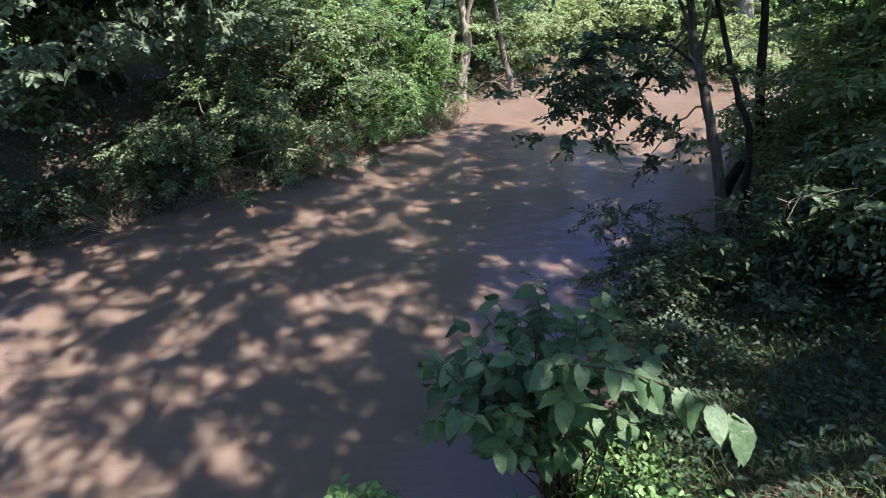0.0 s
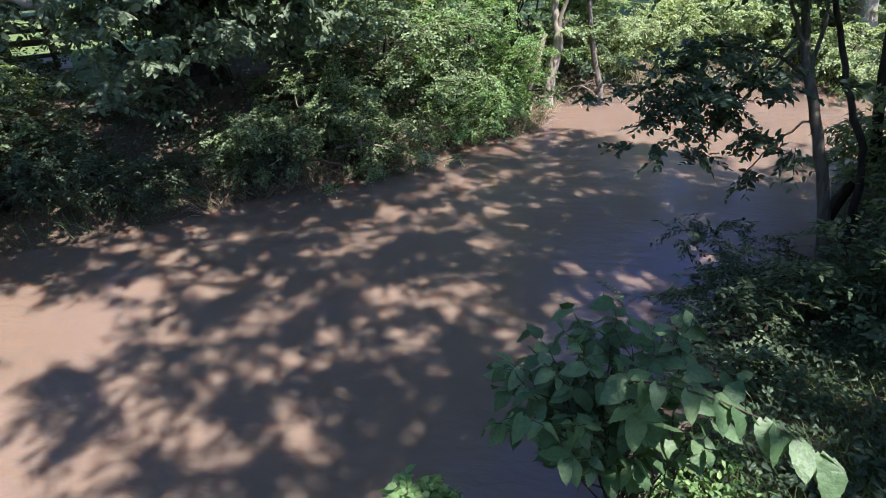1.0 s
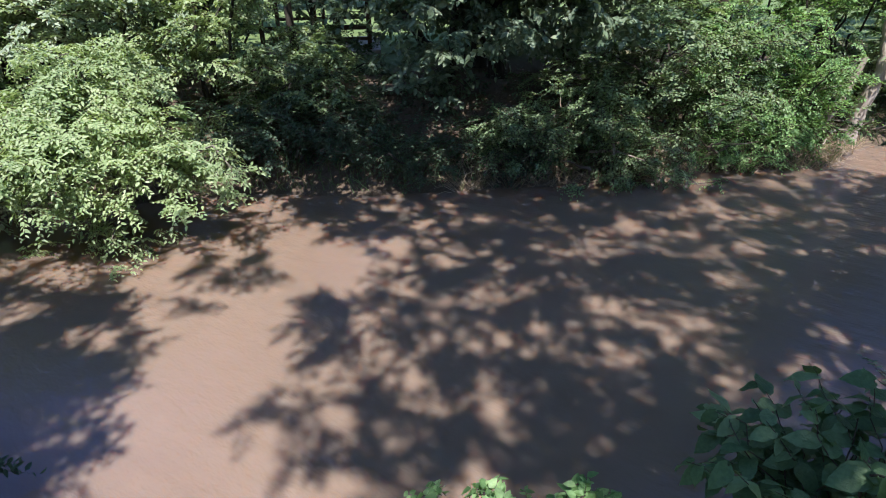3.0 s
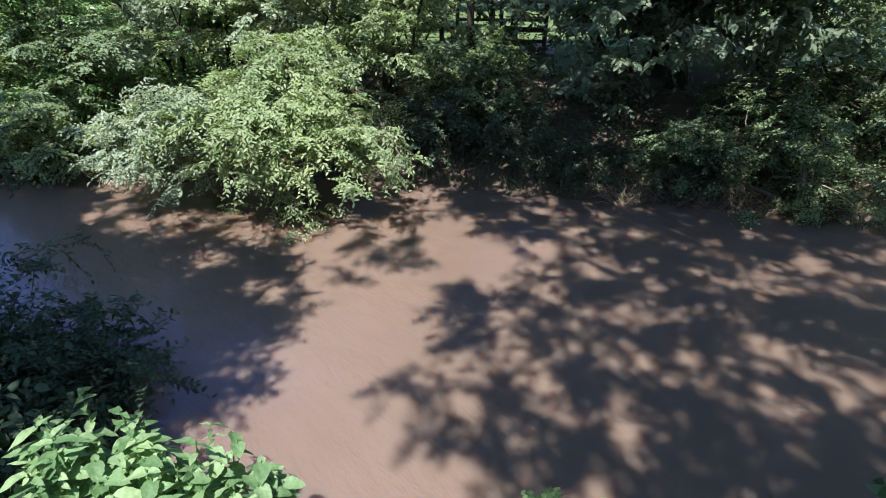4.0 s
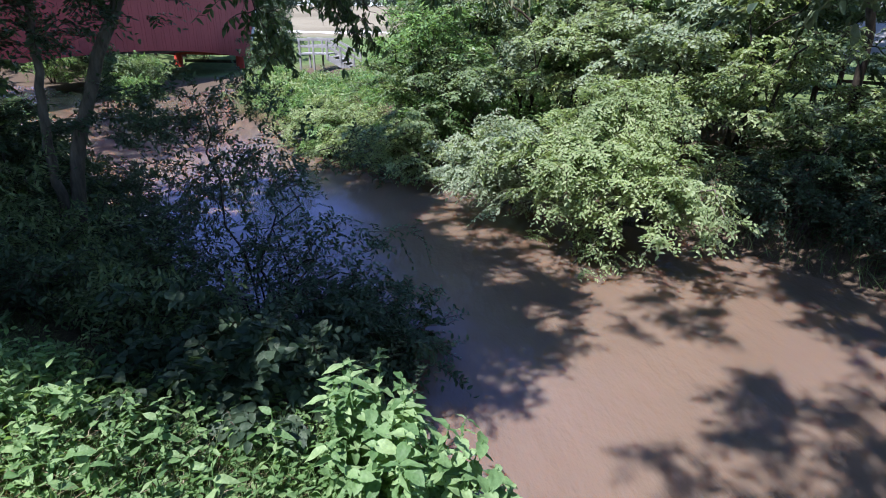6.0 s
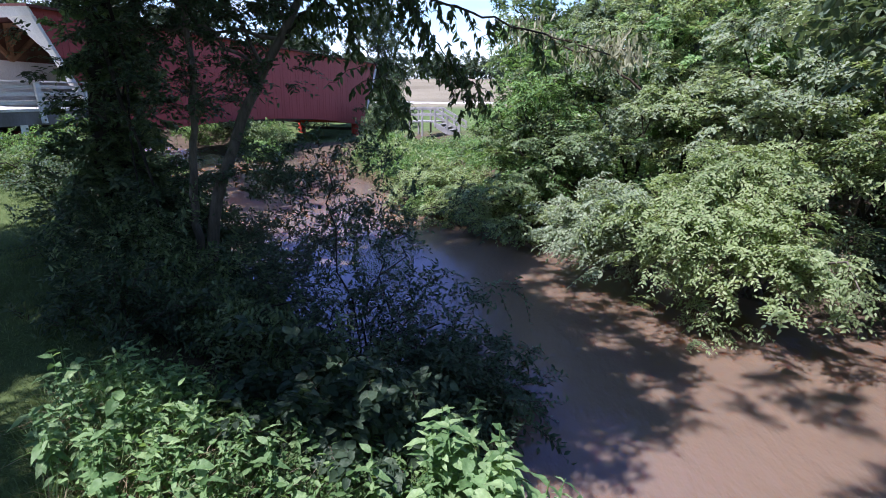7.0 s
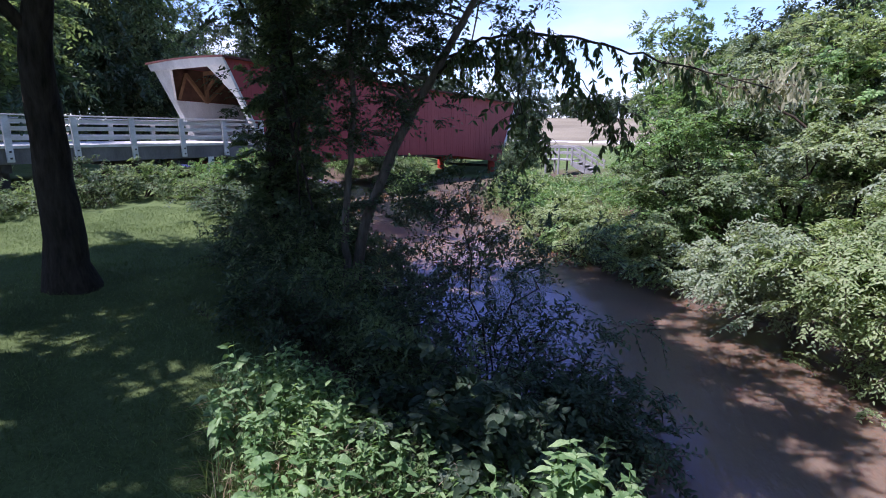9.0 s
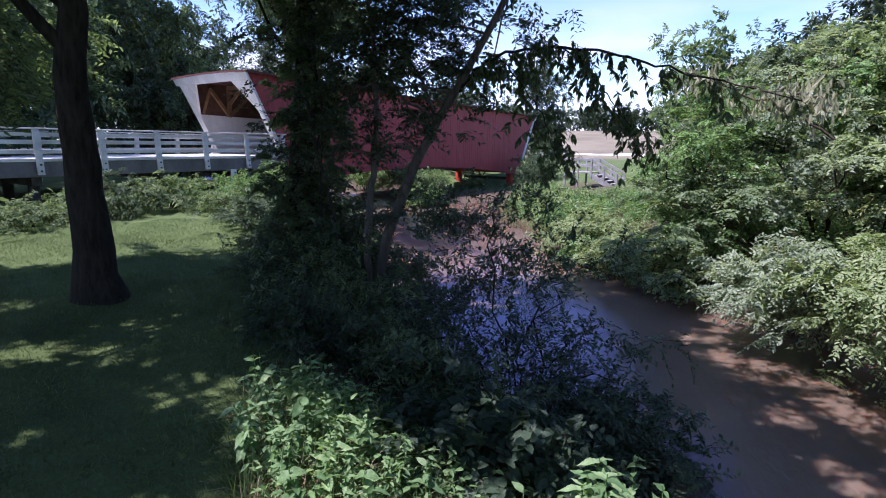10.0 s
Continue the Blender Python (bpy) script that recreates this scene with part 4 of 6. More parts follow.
def canopy(rng, ring, z, top, step, full):
    """Small leaf clumps of a high unseen crown, placed sunward of the stretch of ground they are to shade."""
    r = np.array(ring)
    gx_, gy_ = np.meshgrid(np.arange(r[:, 0].min(), r[:, 0].max(), step), np.arange(r[:, 1].min(), r[:, 1].max(), step), indexing="ij")
    p = np.column_stack([gx_.ravel(), gy_.ravel()]) + rng.uniform(-0.4, 0.4, (gx_.size, 2)) * step
    p = p[within(p, ring)]
    wave = 0.22 * np.sin(p[:, 0] * 2.3 + 1.4 * np.sin(p[:, 1] * 1.7)) * np.sin(p[:, 1] * 2.9 + 0.8 * np.sin(p[:, 0] * 2.1))
    p = p[rng.random(len(p)) < full + wave]
    h = top + rng.uniform(-0.6, 0.8, len(p))
    k = (h - z) / math.tan(SUN_EL)
    return [(x + kk * math.cos(SUN_AZ), y + kk * math.sin(SUN_AZ), hh, 0.2, 0.2, 0.12) for (x, y), kk, hh in zip(p, k, h)]


rngc = np.random.default_rng(61)
# unseen crown, laid out ring by ring from the shade it should cast
SHADE_CROWN = (canopy(rngc, [(-5.3, 7.5), (-5.2, 6.4), (-4.9, 4.9), (-4.0, 4.2), (-4.8, 3.4), (-3.8, 2.7), (-3.9, 1.9), (-2.9, 1.5), (-0.9, 2.5), (0.6, 3.6), (2.5, 5.5), (4.0, 8.0), (4.2, 10.6),
                               (1.8, 11.6), (0.4, 12.8), (-0.8, 12.4), (-2.4, 10.0), (-4.0, 8.6)], 0.0, 9.4, 0.36, 0.93)
               + canopy(rngc, [(-2.2, 6.0), (-1.2, 7.4), (0.2, 7.8), (0.7, 7.2), (0.8, 6.0), (-0.4, 5.8)], 0.0, 9.4, 0.42, 0.55)
               + canopy(rngc, [(-5.3, 7.4), (-5.2, 6.4), (-4.2, 5.6), (-2.6, 7.4), (-1.6, 9.4), (-2.4, 10.0), (-4.0, 8.6)], 0.0, 9.5, 0.38, 0.8)
               + canopy(rngc, [(-2.0, 2.3), (-1.9, 3.7), (-0.6, 4.3), (0.2, 3.6), (-0.9, 2.3)], 0.0, 9.2, 0.36, 0.45)
               + canopy(rngc, [(-0.5, 2.0), (0.4, 2.0), (0.75, 2.5), (1.6, 2.6), (1.6, 3.8), (-0.4, 3.8)], 1.3, 9.0, 0.3, 0.95)
               + canopy(rngc, [(1.8, 2.6), (3.0, 1.9), (6.8, 2.6), (6.8, 9.4), (4.4, 8.6), (2.6, 5.0)], 1.8, 9.2, 0.5, 0.14)
               + canopy(rngc, [(1.5, 2.3), (3.0, 1.7), (5.0, 2.2), (5.0, 4.4), (3.2, 4.2), (1.8, 3.4)], 1.4, 9.0, 0.36, 0.8))
# crown of an unseen tree, added to keep the bank bushes shaded
BUSH_CROWN = canopy(rngc, [(-6.3, -0.1), (-4.6, -0.4), (-4.0, -1.05), (-3.5, -1.5), (-3.4, -2.3), (-3.9, -2.8), (-5.0, -2.6), (-6.3, -1.5)], 0.9, 7.4, 0.34, 0.95)
plant("river_tree", "added unseen tree that shades the bank bushes", "tree", 20, on_ground(1.2, -6.6), BUSH_CROWN,
      4 * len(BUSH_CROWN), 0.28, 6, 8, 0.12, L_DARK, trunk=[on_ground(1.2, -6.6, -0.1), (1.1, -6.5, 3.0), (0.3, -5.9, 5.6), (-1.0, -5.0, 7.1)], trunk_r=0.1, limbs=8, fine=False, clump=1)
plant("shade_tree", "tall broad-crowned tree standing on the bank", "tree", 15, on_ground(5.6, -0.9), SHADE_CROWN,
      3 * len(SHADE_CROWN), 0.3, 6, 8, 0.12, L_DARK, trunk=[on_ground(5.6, -0.9, -0.1), (5.5, -0.7, 3.5), (4.8, 0.3, 7.0), (3.6, 2.0, 9.6)], trunk_r=0.2, limbs=14, fine=False, clump=1)

# ---- leaning young maple and the dark thicket beside it ----
maple = plant("young_maple", "leaning young maple over the water with dark leaves", "tree", 16, on_ground(3.44, 5.98),
              [(1.5, 6.3, 2.25, 0.5, 0.45, 0.3), (1.85, 6.15, 1.95, 0.45, 0.4, 0.25), (2.15, 6.3, 2.45, 0.45, 0.45, 0.25), (2.2, 6.0, 1.6, 0.25, 0.2, 0.15), (2.2, 6.2, 3.6, 0.8, 0.7, 0.3)],
              140, 0.25, 6, 8, 0.085, L_DARK, trunk=[on_ground(3.44, 5.98, -0.2), (3.19, 6.12, 1.15), (2.92, 6.25, 1.99), (2.71, 6.34, 2.6), (2.6, 6.39, 3.1), (2.4, 6.4, 4.6)],
              trunk_r=0.07, limbs=9, bark=B_GREY, aspect=0.62, clump=2)
extra_limb(maple, [(3.5, 6.0, 0.5), (3.5, 6.06, 1.1), (3.42, 6.11, 1.69), (3.15, 6.25, 2.29), (2.8, 6.5, 3.4)], 0.05, 0.025, B_DARK, 5)
extra_limb(maple, [(2.92, 6.25, 2.0), (2.6, 6.2, 1.75), (2.35, 6.05, 1.5), (2.2, 5.95, 1.38)], 0.014, 0.004, B_TWIG, 6)
extra_limb(maple, [(2.78, 6.3, 2.4), (2.4, 6.3, 2.62), (1.9, 6.3, 2.72), (1.3, 6.3, 2.55)], 0.022, 0.005, B_TWIG, 7)
extra_limb(maple, [(2.85, 6.28, 2.2), (2.6, 6.1, 2.3), (2.2, 6.0, 2.25)], 0.012, 0.004, B_TWIG, 8)
# the listed shrubs take a darker green that stands for thicket shade
for k, (x, y, h, r, lf) in enumerate([(4.75, 6.6, 3.4, 0.85, 0.09), (5.0, 5.3, 3.8, 1.1, 0.10), (4.1, 4.5, 1.7, 0.6, 0.09), (5.4, 3.8, 3.6, 1.2, 0.10), (3.5, 4.3, 1.0, 0.5, 0.08), (4.3, 3.3, 1.8, 0.8, 0.09),
                                     (5.6, 6.8, 4.2, 1.2, 0.10), (6.6, 5.0, 4.6, 1.5, 0.11), (5.9, 8.2, 3.0, 1.0, 0.09), (2.8, 4.9, 0.6, 0.4, 0.07), (2.2, 4.4, 0.45, 0.4, 0.06), (6.9, 8.8, 3.2, 1.2, 0.1)]):
    b = on_ground(x, y)
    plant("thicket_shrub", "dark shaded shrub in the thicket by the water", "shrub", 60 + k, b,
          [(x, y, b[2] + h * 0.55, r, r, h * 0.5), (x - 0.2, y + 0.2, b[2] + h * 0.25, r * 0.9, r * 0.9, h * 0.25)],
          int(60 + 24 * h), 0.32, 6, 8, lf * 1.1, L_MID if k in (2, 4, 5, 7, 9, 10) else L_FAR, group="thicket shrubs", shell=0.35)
for k, pts in enumerate([[(3.9, 7.3, 0.4), (4.05, 7.0, 1.3), (3.9, 7.05, 2.2), (3.75, 7.04, 3.0), (3.7, 7.0, 5.0)], [(4.6, 5.2, 0.9), (4.7, 5.2, 2.0), (4.5, 5.3, 3.4), (4.6, 5.2, 5.5)]]):
    plant("thicket_tree", "slender dark tree rising from the thicket", "tree", 75 + k, on_ground(pts[0][0], pts[0][1]),
               [(pts[-1][0], pts[-1][1], 5.6, 1.6, 1.5, 1.1)], 90, 0.45, 6, 8, 0.11, L_DARK, trunk=pts, trunk_r=0.075, limbs=6, group="thicket trees")
# airy twigs reaching from the thicket over the water
plant("water_shrub", "airy dark shrub reaching low over the glinting water", "shrub", 88, on_ground(2.95, 5.4),
      [(2.3, 5.3, 0.4, 0.45, 0.4, 0.2), (2.55, 5.95, 0.5, 0.5, 0.4, 0.25), (1.95, 5.6, 0.3, 0.35, 0.3, 0.12)],
      38, 0.28, 6, 8, 0.07, L_DARK, stems=7, stem_r=0.01, up=0.5, aspect=0.5, clump=2)
# bare twiggy branches in front of the thicket
for k, (a, b) in enumerate([((3.5, 4.0, 1.0), (3.3, 3.9, 2.2)), ((3.7, 3.7, 1.0), (4.0, 3.9, 2.0)), ((3.3, 4.4, 0.9), (2.7, 4.2, 1.7))]):
    rng_ = np.random.default_rng(90 + k)
    br = thing("bare_branch", pose(*a), "thin bare dead branch in the thicket", "branch", "bare branches")
    main = bent(a, b, 0.08, 9, rng_, 0.06) - np.array(a)
    v, f = tube(main, np.linspace(0.009, 0.003, 9), 5)
    link_mesh("stem", v, f, B_DRIFT, br)
    for j in range(6):
        i = rng_.integers(2, 8)
        e = main[i] + rng_.standard_normal(3) * 0.22 + np.array([0, 0, 0.1])
        v, f = tube(bent(main[i], e, 0.03, 5, rng_, 0.08), np.linspace(0.004, 0.0015, 5), 4)
        link_mesh("twig", v, f, B_DRIFT, br)
# pale furrowed trunk farther up the river
grey = plant("old_cottonwood", "big pale furrowed cottonwood trunk beyond the river", "tree", 17, on_ground(8.9, 17.9),
             [(9, 18.5, 7.5, 3.2, 3.0, 2.4), (8.2, 18.5, 5.0, 1.8, 1.4, 0.9)], 200, 0.6, 6, 8, 0.16, L_FAR, trunk=[on_ground(8.95, 17.9, -0.2), (8.85, 17.95, 2.0), (8.6, 18.1, 6.0)],
             trunk_r=0.5, limbs=10, bark=B_COTTON, fine=False)

# ---- far bank ----
pale_bush = plant("pale_bush", "sunlit pale green box elder drooping over the river", "bush", 30, on_ground(-9.9, 4.2),
                  [(-7.75, 3.4, 1.55, 0.85, 0.6, 0.26), (-7.45, 3.4, 1.2, 0.65, 0.45, 0.16), (-8.8, 2.6, 1.8, 0.95, 0.8, 0.28), (-8.3, 2.55, 1.3, 0.8, 0.55, 0.18), (-9.0, 2.2, 1.1, 0.6, 0.5, 0.16),
                   (-8.1, 2.55, 0.85, 0.3, 0.25, 0.12), (-9.5, 3.7, 2.3, 0.9, 0.6, 0.28)],
                  470, 0.33, 8, 11, 0.074, L_SUN, stems=12, stem_r=0.045, aspect=0.5, up=0.1, droop=0.45, hang=0.3, shell=0.3, bark=B_GREY, clump=5)
# thin sprigs that dip to the water, and a bluer neighbour
plant("drooping_sprig", "thin leafy branch dipping to the river water", "branch", 39, (-9.0, 3.2, 0.25),
      [(-7.75, 2.62, 0.5, 0.2, 0.14, 0.2), (-7.7, 2.55, 0.2, 0.26, 0.16, 0.1), (-8.2, 2.15, 0.42, 0.2, 0.14, 0.1), (-8.35, 1.9, 0.14, 0.16, 0.1, 0.06)],
      20, 0.24, 6, 8, 0.062, L_SUN, stems=4, stem_r=0.014, aspect=0.5, droop=0.5, hang=0.5, bark=B_GREY, clump=2)
plant("blue_green_bush", "blue-green leafy bush arching over the shaded river edge", "bush", 38, on_ground(-10.9, 2.6),
      [(-9.9, 1.75, 1.55, 0.75, 0.6, 0.25), (-10.35, 1.35, 1.2, 0.6, 0.5, 0.25), (-9.7, 1.65, 1.0, 0.55, 0.45, 0.18), (-10.2, 1.45, 0.75, 0.5, 0.4, 0.15)],
      210, 0.33, 8, 11, 0.076, L_PALE, stems=8, stem_r=0.04, aspect=0.5, up=0.1, droop=0.4, hang=0.3, shell=0.3, bark=B_GREY, clump=4)

# tall shrubs from the pale bush down the river, sunlit
for k, (x, y, z, r, h, m_, lf) in enumerate([
        (-13.7, 0.9, 0, 1.1, 2.7, L_FAR, 0.10), (-14.6, 0.6, 0, 1.4, 3.4, L_WEED, 0.10), (-16.0, 0.5, 0, 1.1, 3.2, L_FAR, 0.10), (-14.2, 4.3, 0, 1.5, 4.4, L_SUN, 0.10),
        (-15.0, 3.0, 0, 1.8, 4.4, L_PALE, 0.10), (-17.6, 1.2, 0, 1.7, 4.2, L_WEED, 0.11), (-12.4, 5.6, 0, 1.8, 4.6, L_PALE, 0.11), (-15.6, 5.6, 0, 2.2, 5.6, L_WEED, 0.12),
        (-19.4, 3.6, 0, 2.2, 5.0, L_GREY, 0.12), (-10.9, 6.6, 0, 1.5, 3.6, L_SUN, 0.10), (-14.4, 8.0, 0, 2.1, 6.2, L_FAR, 0.12), (-17.6, 8.6, 0, 2.8, 7.2, L_FAR, 0.13),
        (-21.5, 1.2, 0, 1.3, 3.2, L_WEED, 0.12), (-16.8, -1.6, 0, 0.9, 0.8, L_SUN, 0.09), (-13.4, 0.3, 0, 0.7, 1.0, L_SUN, 0.09), (-14.3, -0.6, 0, 0.7, 1.0, L_SUN, 0.09), (-15.2, -1.2, 0, 0.7, 0.9, L_SUN, 0.09), (-17.6, -2.7, 0, 0.7, 0.7, L_SUN, 0.09), (-16.2, -2.0, 0, 0.6, 0.7, L_WEED, 0.09), (-9.8, 8.2, 0, 1.2, 0.9, L_FAR, 0.10), (-18.0, 12.2, 0, 2.6, 7.5, L_FAR, 0.13), (-11.4, 10.4, 0, 1.0, 1.2, L_DARK, 0.10)]):
    b = on_ground(x, y)
    r *= 0.88
    shrub = plant("bank_shrub", "tall sunlit leafy shrub on the far bank", "shrub", 200 + k, b,
          [(x, y, b[2] + h * 0.62, r, r, h * 0.42), (x + r * 0.4, y - r * 0.5, b[2] + h * 0.32, r * 0.8, r * 0.8, h * 0.3), (x - 0.3 * r, y - 0.3 * r, b[2] + h * 0.85, r * 0.5, r * 0.5, h * 0.22)],
          int(70 + 36 * r * r), 0.36, 9, 10, lf * 0.9, m_, stems=6, stem_r=0.045, group="far bank shrubs", aspect=0.6, fine=False, fan=True)

    if k == 3:
        # its outer bough with limp pale leaves
        rp = np.random.default_rng(77)
        bough = bent((-12.8, 2.6, 3.6), (-12.7, -0.2, 4.85), 0.3, 12, rp, 0.03)
        bough2 = bent((-12.8, 1.4, 4.2), (-11.5, 2.2, 4.15), 0.25, 12, rp, 0.03)
        bag, o_ = Bag(), np.array(shrub.matrix_world.translation)
        for ln in (bough, bough2):
            v, f = tube(ln - o_, np.linspace(0.03, 0.008, 12), 6)
            link_mesh("limb", v, f, B_TWIG, shrub, smooth=True)
            q = ln[rp.integers(3, 12, 260)] + rp.normal(0, 0.16, (260, 3))
            d = rp.standard_normal((260, 3)) * 0.35 + np.array([0, 0, -1.0])
            L = rp.uniform(0.14, 0.24, 260)
            bag.add(*leaves(q - o_, d, rp.standard_normal((260, 3)), L, L * 0.3, True, 0.1))
        bag.link("limp_foliage", L_LIMP, shrub, "limp pale leaves")

# grey-leaved maple with layered boughs over the dark recess
plant("grey_maple", "broad-leaved maple with layered boughs over the dark bank", "tree", 31, on_ground(-7.6, 10.6),
      [(-6.6, 9.6, 2.5, 1.7, 1.2, 0.35), (-5.0, 10.6, 2.7, 1.6, 1.1, 0.35), (-7.3, 9.0, 1.75, 0.8, 0.8, 0.3), (-7.0, 10.0, 3.3, 2.2, 1.6, 0.4), (-5.2, 11.4, 3.6, 2.0, 1.4, 0.45),
       (-7.6, 9.2, 1.6, 0.9, 0.7, 0.3), (-6.6, 11.0, 4.6, 2.6, 2.0, 0.7), (-6.0, 11.5, 6.0, 2.6, 2.0, 0.9),
       # boughs above view, added to shade the water along the bank
       (-6.6, 4.7, 4.4, 1.4, 0.9, 0.4), (-5.2, 5.8, 4.5, 1.4, 0.9, 0.4), (-3.8, 7.0, 4.6, 1.4, 0.9, 0.4), (-2.5, 8.4, 4.6, 1.2, 0.9, 0.4), (-7.9, 4.6, 4.5, 0.9, 0.6, 0.3), (-5.7, 4.1, 4.6, 1.0, 0.6, 0.25), (-4.3, 5.2, 4.7, 1.0, 0.6, 0.25)],
      780, 0.42, 6, 7, 0.15, L_GREY, trunk=[on_ground(-7.6, 10.6, -0.1), (-7.5, 10.6, 2.0), (-7.2, 10.7, 4.5), (-6.8, 10.9, 6.5)], trunk_r=0.13, limbs=16, aspect=0.66, up=0.0, droop=0.25, hang=0.4, clump=3)
# added tall far-bank trees; unseen crowns over the river block sun and skylight
OVER_CROWN = (canopy(rngc, [(-7.4, 6.3), (-5.5, 7.6), (-5.1, 5.5), (-6.2, 4.8), (-6.9, 5.0)], 0.0, 9.0, 0.36, 0.8)
              + canopy(rngc, [(-6.7, 2.5), (-5.7, 2.6), (-5.5, 3.4), (-6.4, 3.9)], 0.0, 9.0, 0.34, 0.7))
plant("overhanging_tree", "added far-bank tree, unseen crown blocking skylight and shading the recess", "tree", 35, on_ground(-7.0, 11.8),
      [(-6.0, 6.8, 9.0, 2.4, 1.7, 1.0), (-3.6, 8.2, 10.0, 2.4, 1.9, 1.1), (-8.4, 7.6, 9.2, 1.9, 1.5, 1.0), (-5.4, 10.0, 10.4, 2.8, 2.2, 1.4), (-8.0, 10.6, 8.6, 2.2, 2.0, 1.3), (-4.6, 5.2, 9.2, 1.5, 1.2, 0.7), (-6.2, 4.6, 9.0, 1.1, 0.9, 0.6)],
      380, 0.6, 7, 9, 0.16, L_DARK, trunk=[on_ground(-7.0, 11.8, -0.1), (-6.9, 11.6, 3.0), (-6.6, 10.8, 6.0), (-5.8, 9.6, 9.0)], trunk_r=0.2, limbs=16, fine=False)
plant("overhanging_tree", "added slender tree, unseen thin crown shading the river", "tree", 37, on_ground(-10.2, 8.4), OVER_CROWN,
      3 * len(OVER_CROWN), 0.28, 6, 8, 0.12, L_DARK, trunk=[on_ground(-10.2, 8.4, -0.1), (-10.1, 8.2, 3.5), (-9.4, 6.6, 7.0), (-7.4, 3.4, 8.8)], trunk_r=0.1, limbs=10, fine=False, clump=1)
# leafy wall upstream of the recess
# dark-leaved ones carry the recess's shade in their colour
for k, (x, y, r, h, m_, lf) in enumerate([
        (-3.6, 10.7, 1.0, 1.7, L_FAR, 0.085), (-2.7, 11.6, 1.1, 2.6, L_FAR, 0.085), (-1.7, 12.6, 1.1, 2.4, L_WEED, 0.085), (-0.9, 13.2, 0.9, 1.5, L_WEED, 0.08), (-3.8, 12.8, 1.5, 4.2, L_FAR, 0.10),
        (-1.9, 14.4, 1.6, 4.4, L_WEED, 0.10), (-5.0, 9.2, 0.7, 0.9, L_FAR, 0.08), (-0.4, 16.0, 1.6, 4.0, L_FAR, 0.11), (2.0, 17.3, 1.3, 2.0, L_SUN, 0.10), (3.8, 17.4, 1.1, 1.2, L_SUN, 0.10),
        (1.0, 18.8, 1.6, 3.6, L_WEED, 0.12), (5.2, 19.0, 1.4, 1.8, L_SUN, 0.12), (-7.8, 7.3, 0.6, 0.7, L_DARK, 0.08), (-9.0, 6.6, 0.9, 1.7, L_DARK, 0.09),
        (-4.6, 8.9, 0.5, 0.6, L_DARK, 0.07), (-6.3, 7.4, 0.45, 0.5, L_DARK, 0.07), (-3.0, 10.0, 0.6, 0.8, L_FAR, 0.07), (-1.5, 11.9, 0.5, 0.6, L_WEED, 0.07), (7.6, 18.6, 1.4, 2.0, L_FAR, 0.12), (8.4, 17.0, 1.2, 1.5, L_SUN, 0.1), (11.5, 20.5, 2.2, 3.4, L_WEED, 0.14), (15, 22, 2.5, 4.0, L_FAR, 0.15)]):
    b = on_ground(x, y)
    plant("bank_shrub", "leafy green shrub at the water's edge", "shrub", 230 + k, b,
          [(x, y, b[2] + h * 0.6, r, r, h * 0.45), (x + r * 0.3, y - r * 0.5, b[2] + h * 0.25, r * 0.8, r * 0.7, h * 0.28)],
          int(70 + 62 * r * r), 0.34, 8, 10, lf * 0.78, m_, stems=5, group="far bank shrubs", aspect=0.6, fine=False, fan=True)
# woods behind, closing the view
for k, (x, y, r, h) in enumerate([(-9.2, 13.4, 2.4, 14), (-6.4, 14.6, 3.0, 17), (-3.2, 17.2, 3.6, 18), (-1.0, 21.5, 3.4, 16), (5.0, 25.5, 3.2, 9), (-11.8, 18.2, 3.0, 13), (11.5, 27, 3.4, 8), (-8, 19, 3.4, 16), (-9.2, 15.2, 2.2, 16), (-7.9, 12.4, 2.2, 15), (-10.6, 17.4, 3.0, 16)]):
    b = on_ground(x, y)
    plant("bank_tree", "leafy tree in the woods behind the far bank", "tree", 260 + k, b,
          [(x, y, b[2] + h * 0.55, r, r, h * 0.33), (x + 0.6, y - 0.6, b[2] + h * 0.25, r * 0.8, r * 0.8, h * 0.18), (x - 0.6, y, b[2] + h * 0.8, r * 0.8, r * 0.8, h * 0.2)],
          330, 0.66, 7, 9, 0.2, L_FAR, trunk=[on_ground(x, y, -0.2), (x + 0.1, y, b[2] + h * 0.4), (x - 0.1, y + 0.1, b[2] + h * 0.8)], trunk_r=0.16, limbs=8, fine=False, group="far bank trees")

# crowns out of view, added to keep sky out of the water's reflection
for k, (x, y, r, h) in enumerate([(-13.4, 12.8, 3.0, 13), (-16.8, 10.6, 2.6, 12)]):
    plant("high_tree", "tall slim tree behind the bank, unseen crown screening reflected sky", "tree", 275 + k, on_ground(x, y),
          [(x, y, h * 0.72, r, r, h * 0.22), (x + 1.2, y - 1.4, h * 0.62, r * 0.7, r * 0.7, h * 0.12)], 260, 0.66, 7, 9, 0.2, L_FAR,
          trunk=[on_ground(x, y, -0.2), (x + 0.15, y, h * 0.35), (x - 0.1, y + 0.1, h * 0.8)], trunk_r=0.13, limbs=10, fine=False, group="high trees")

# pale trunks and the stump at the bend
pale = plant("pale_trunk_tree", "pale-barked leaning tree at the river bend", "tree", 32, on_ground(0.33, 14.5),
             [(0.3, 14.5, 1.2, 0.5, 0.4, 0.25), (0.2, 14.4, 4.6, 1.6, 1.4, 0.9)], 90, 0.4, 6, 8, 0.08, L_WEED,
             trunk=[(0.30, 14.5, -0.1), (0.36, 14.35, 0.6), (0.50, 14.3, 1.4), (0.52, 14.3, 1.9), (0.38, 14.3, 2.5), (0.5, 14.3, 4.4)], trunk_r=0.17, limbs=6, bark=B_PALE)
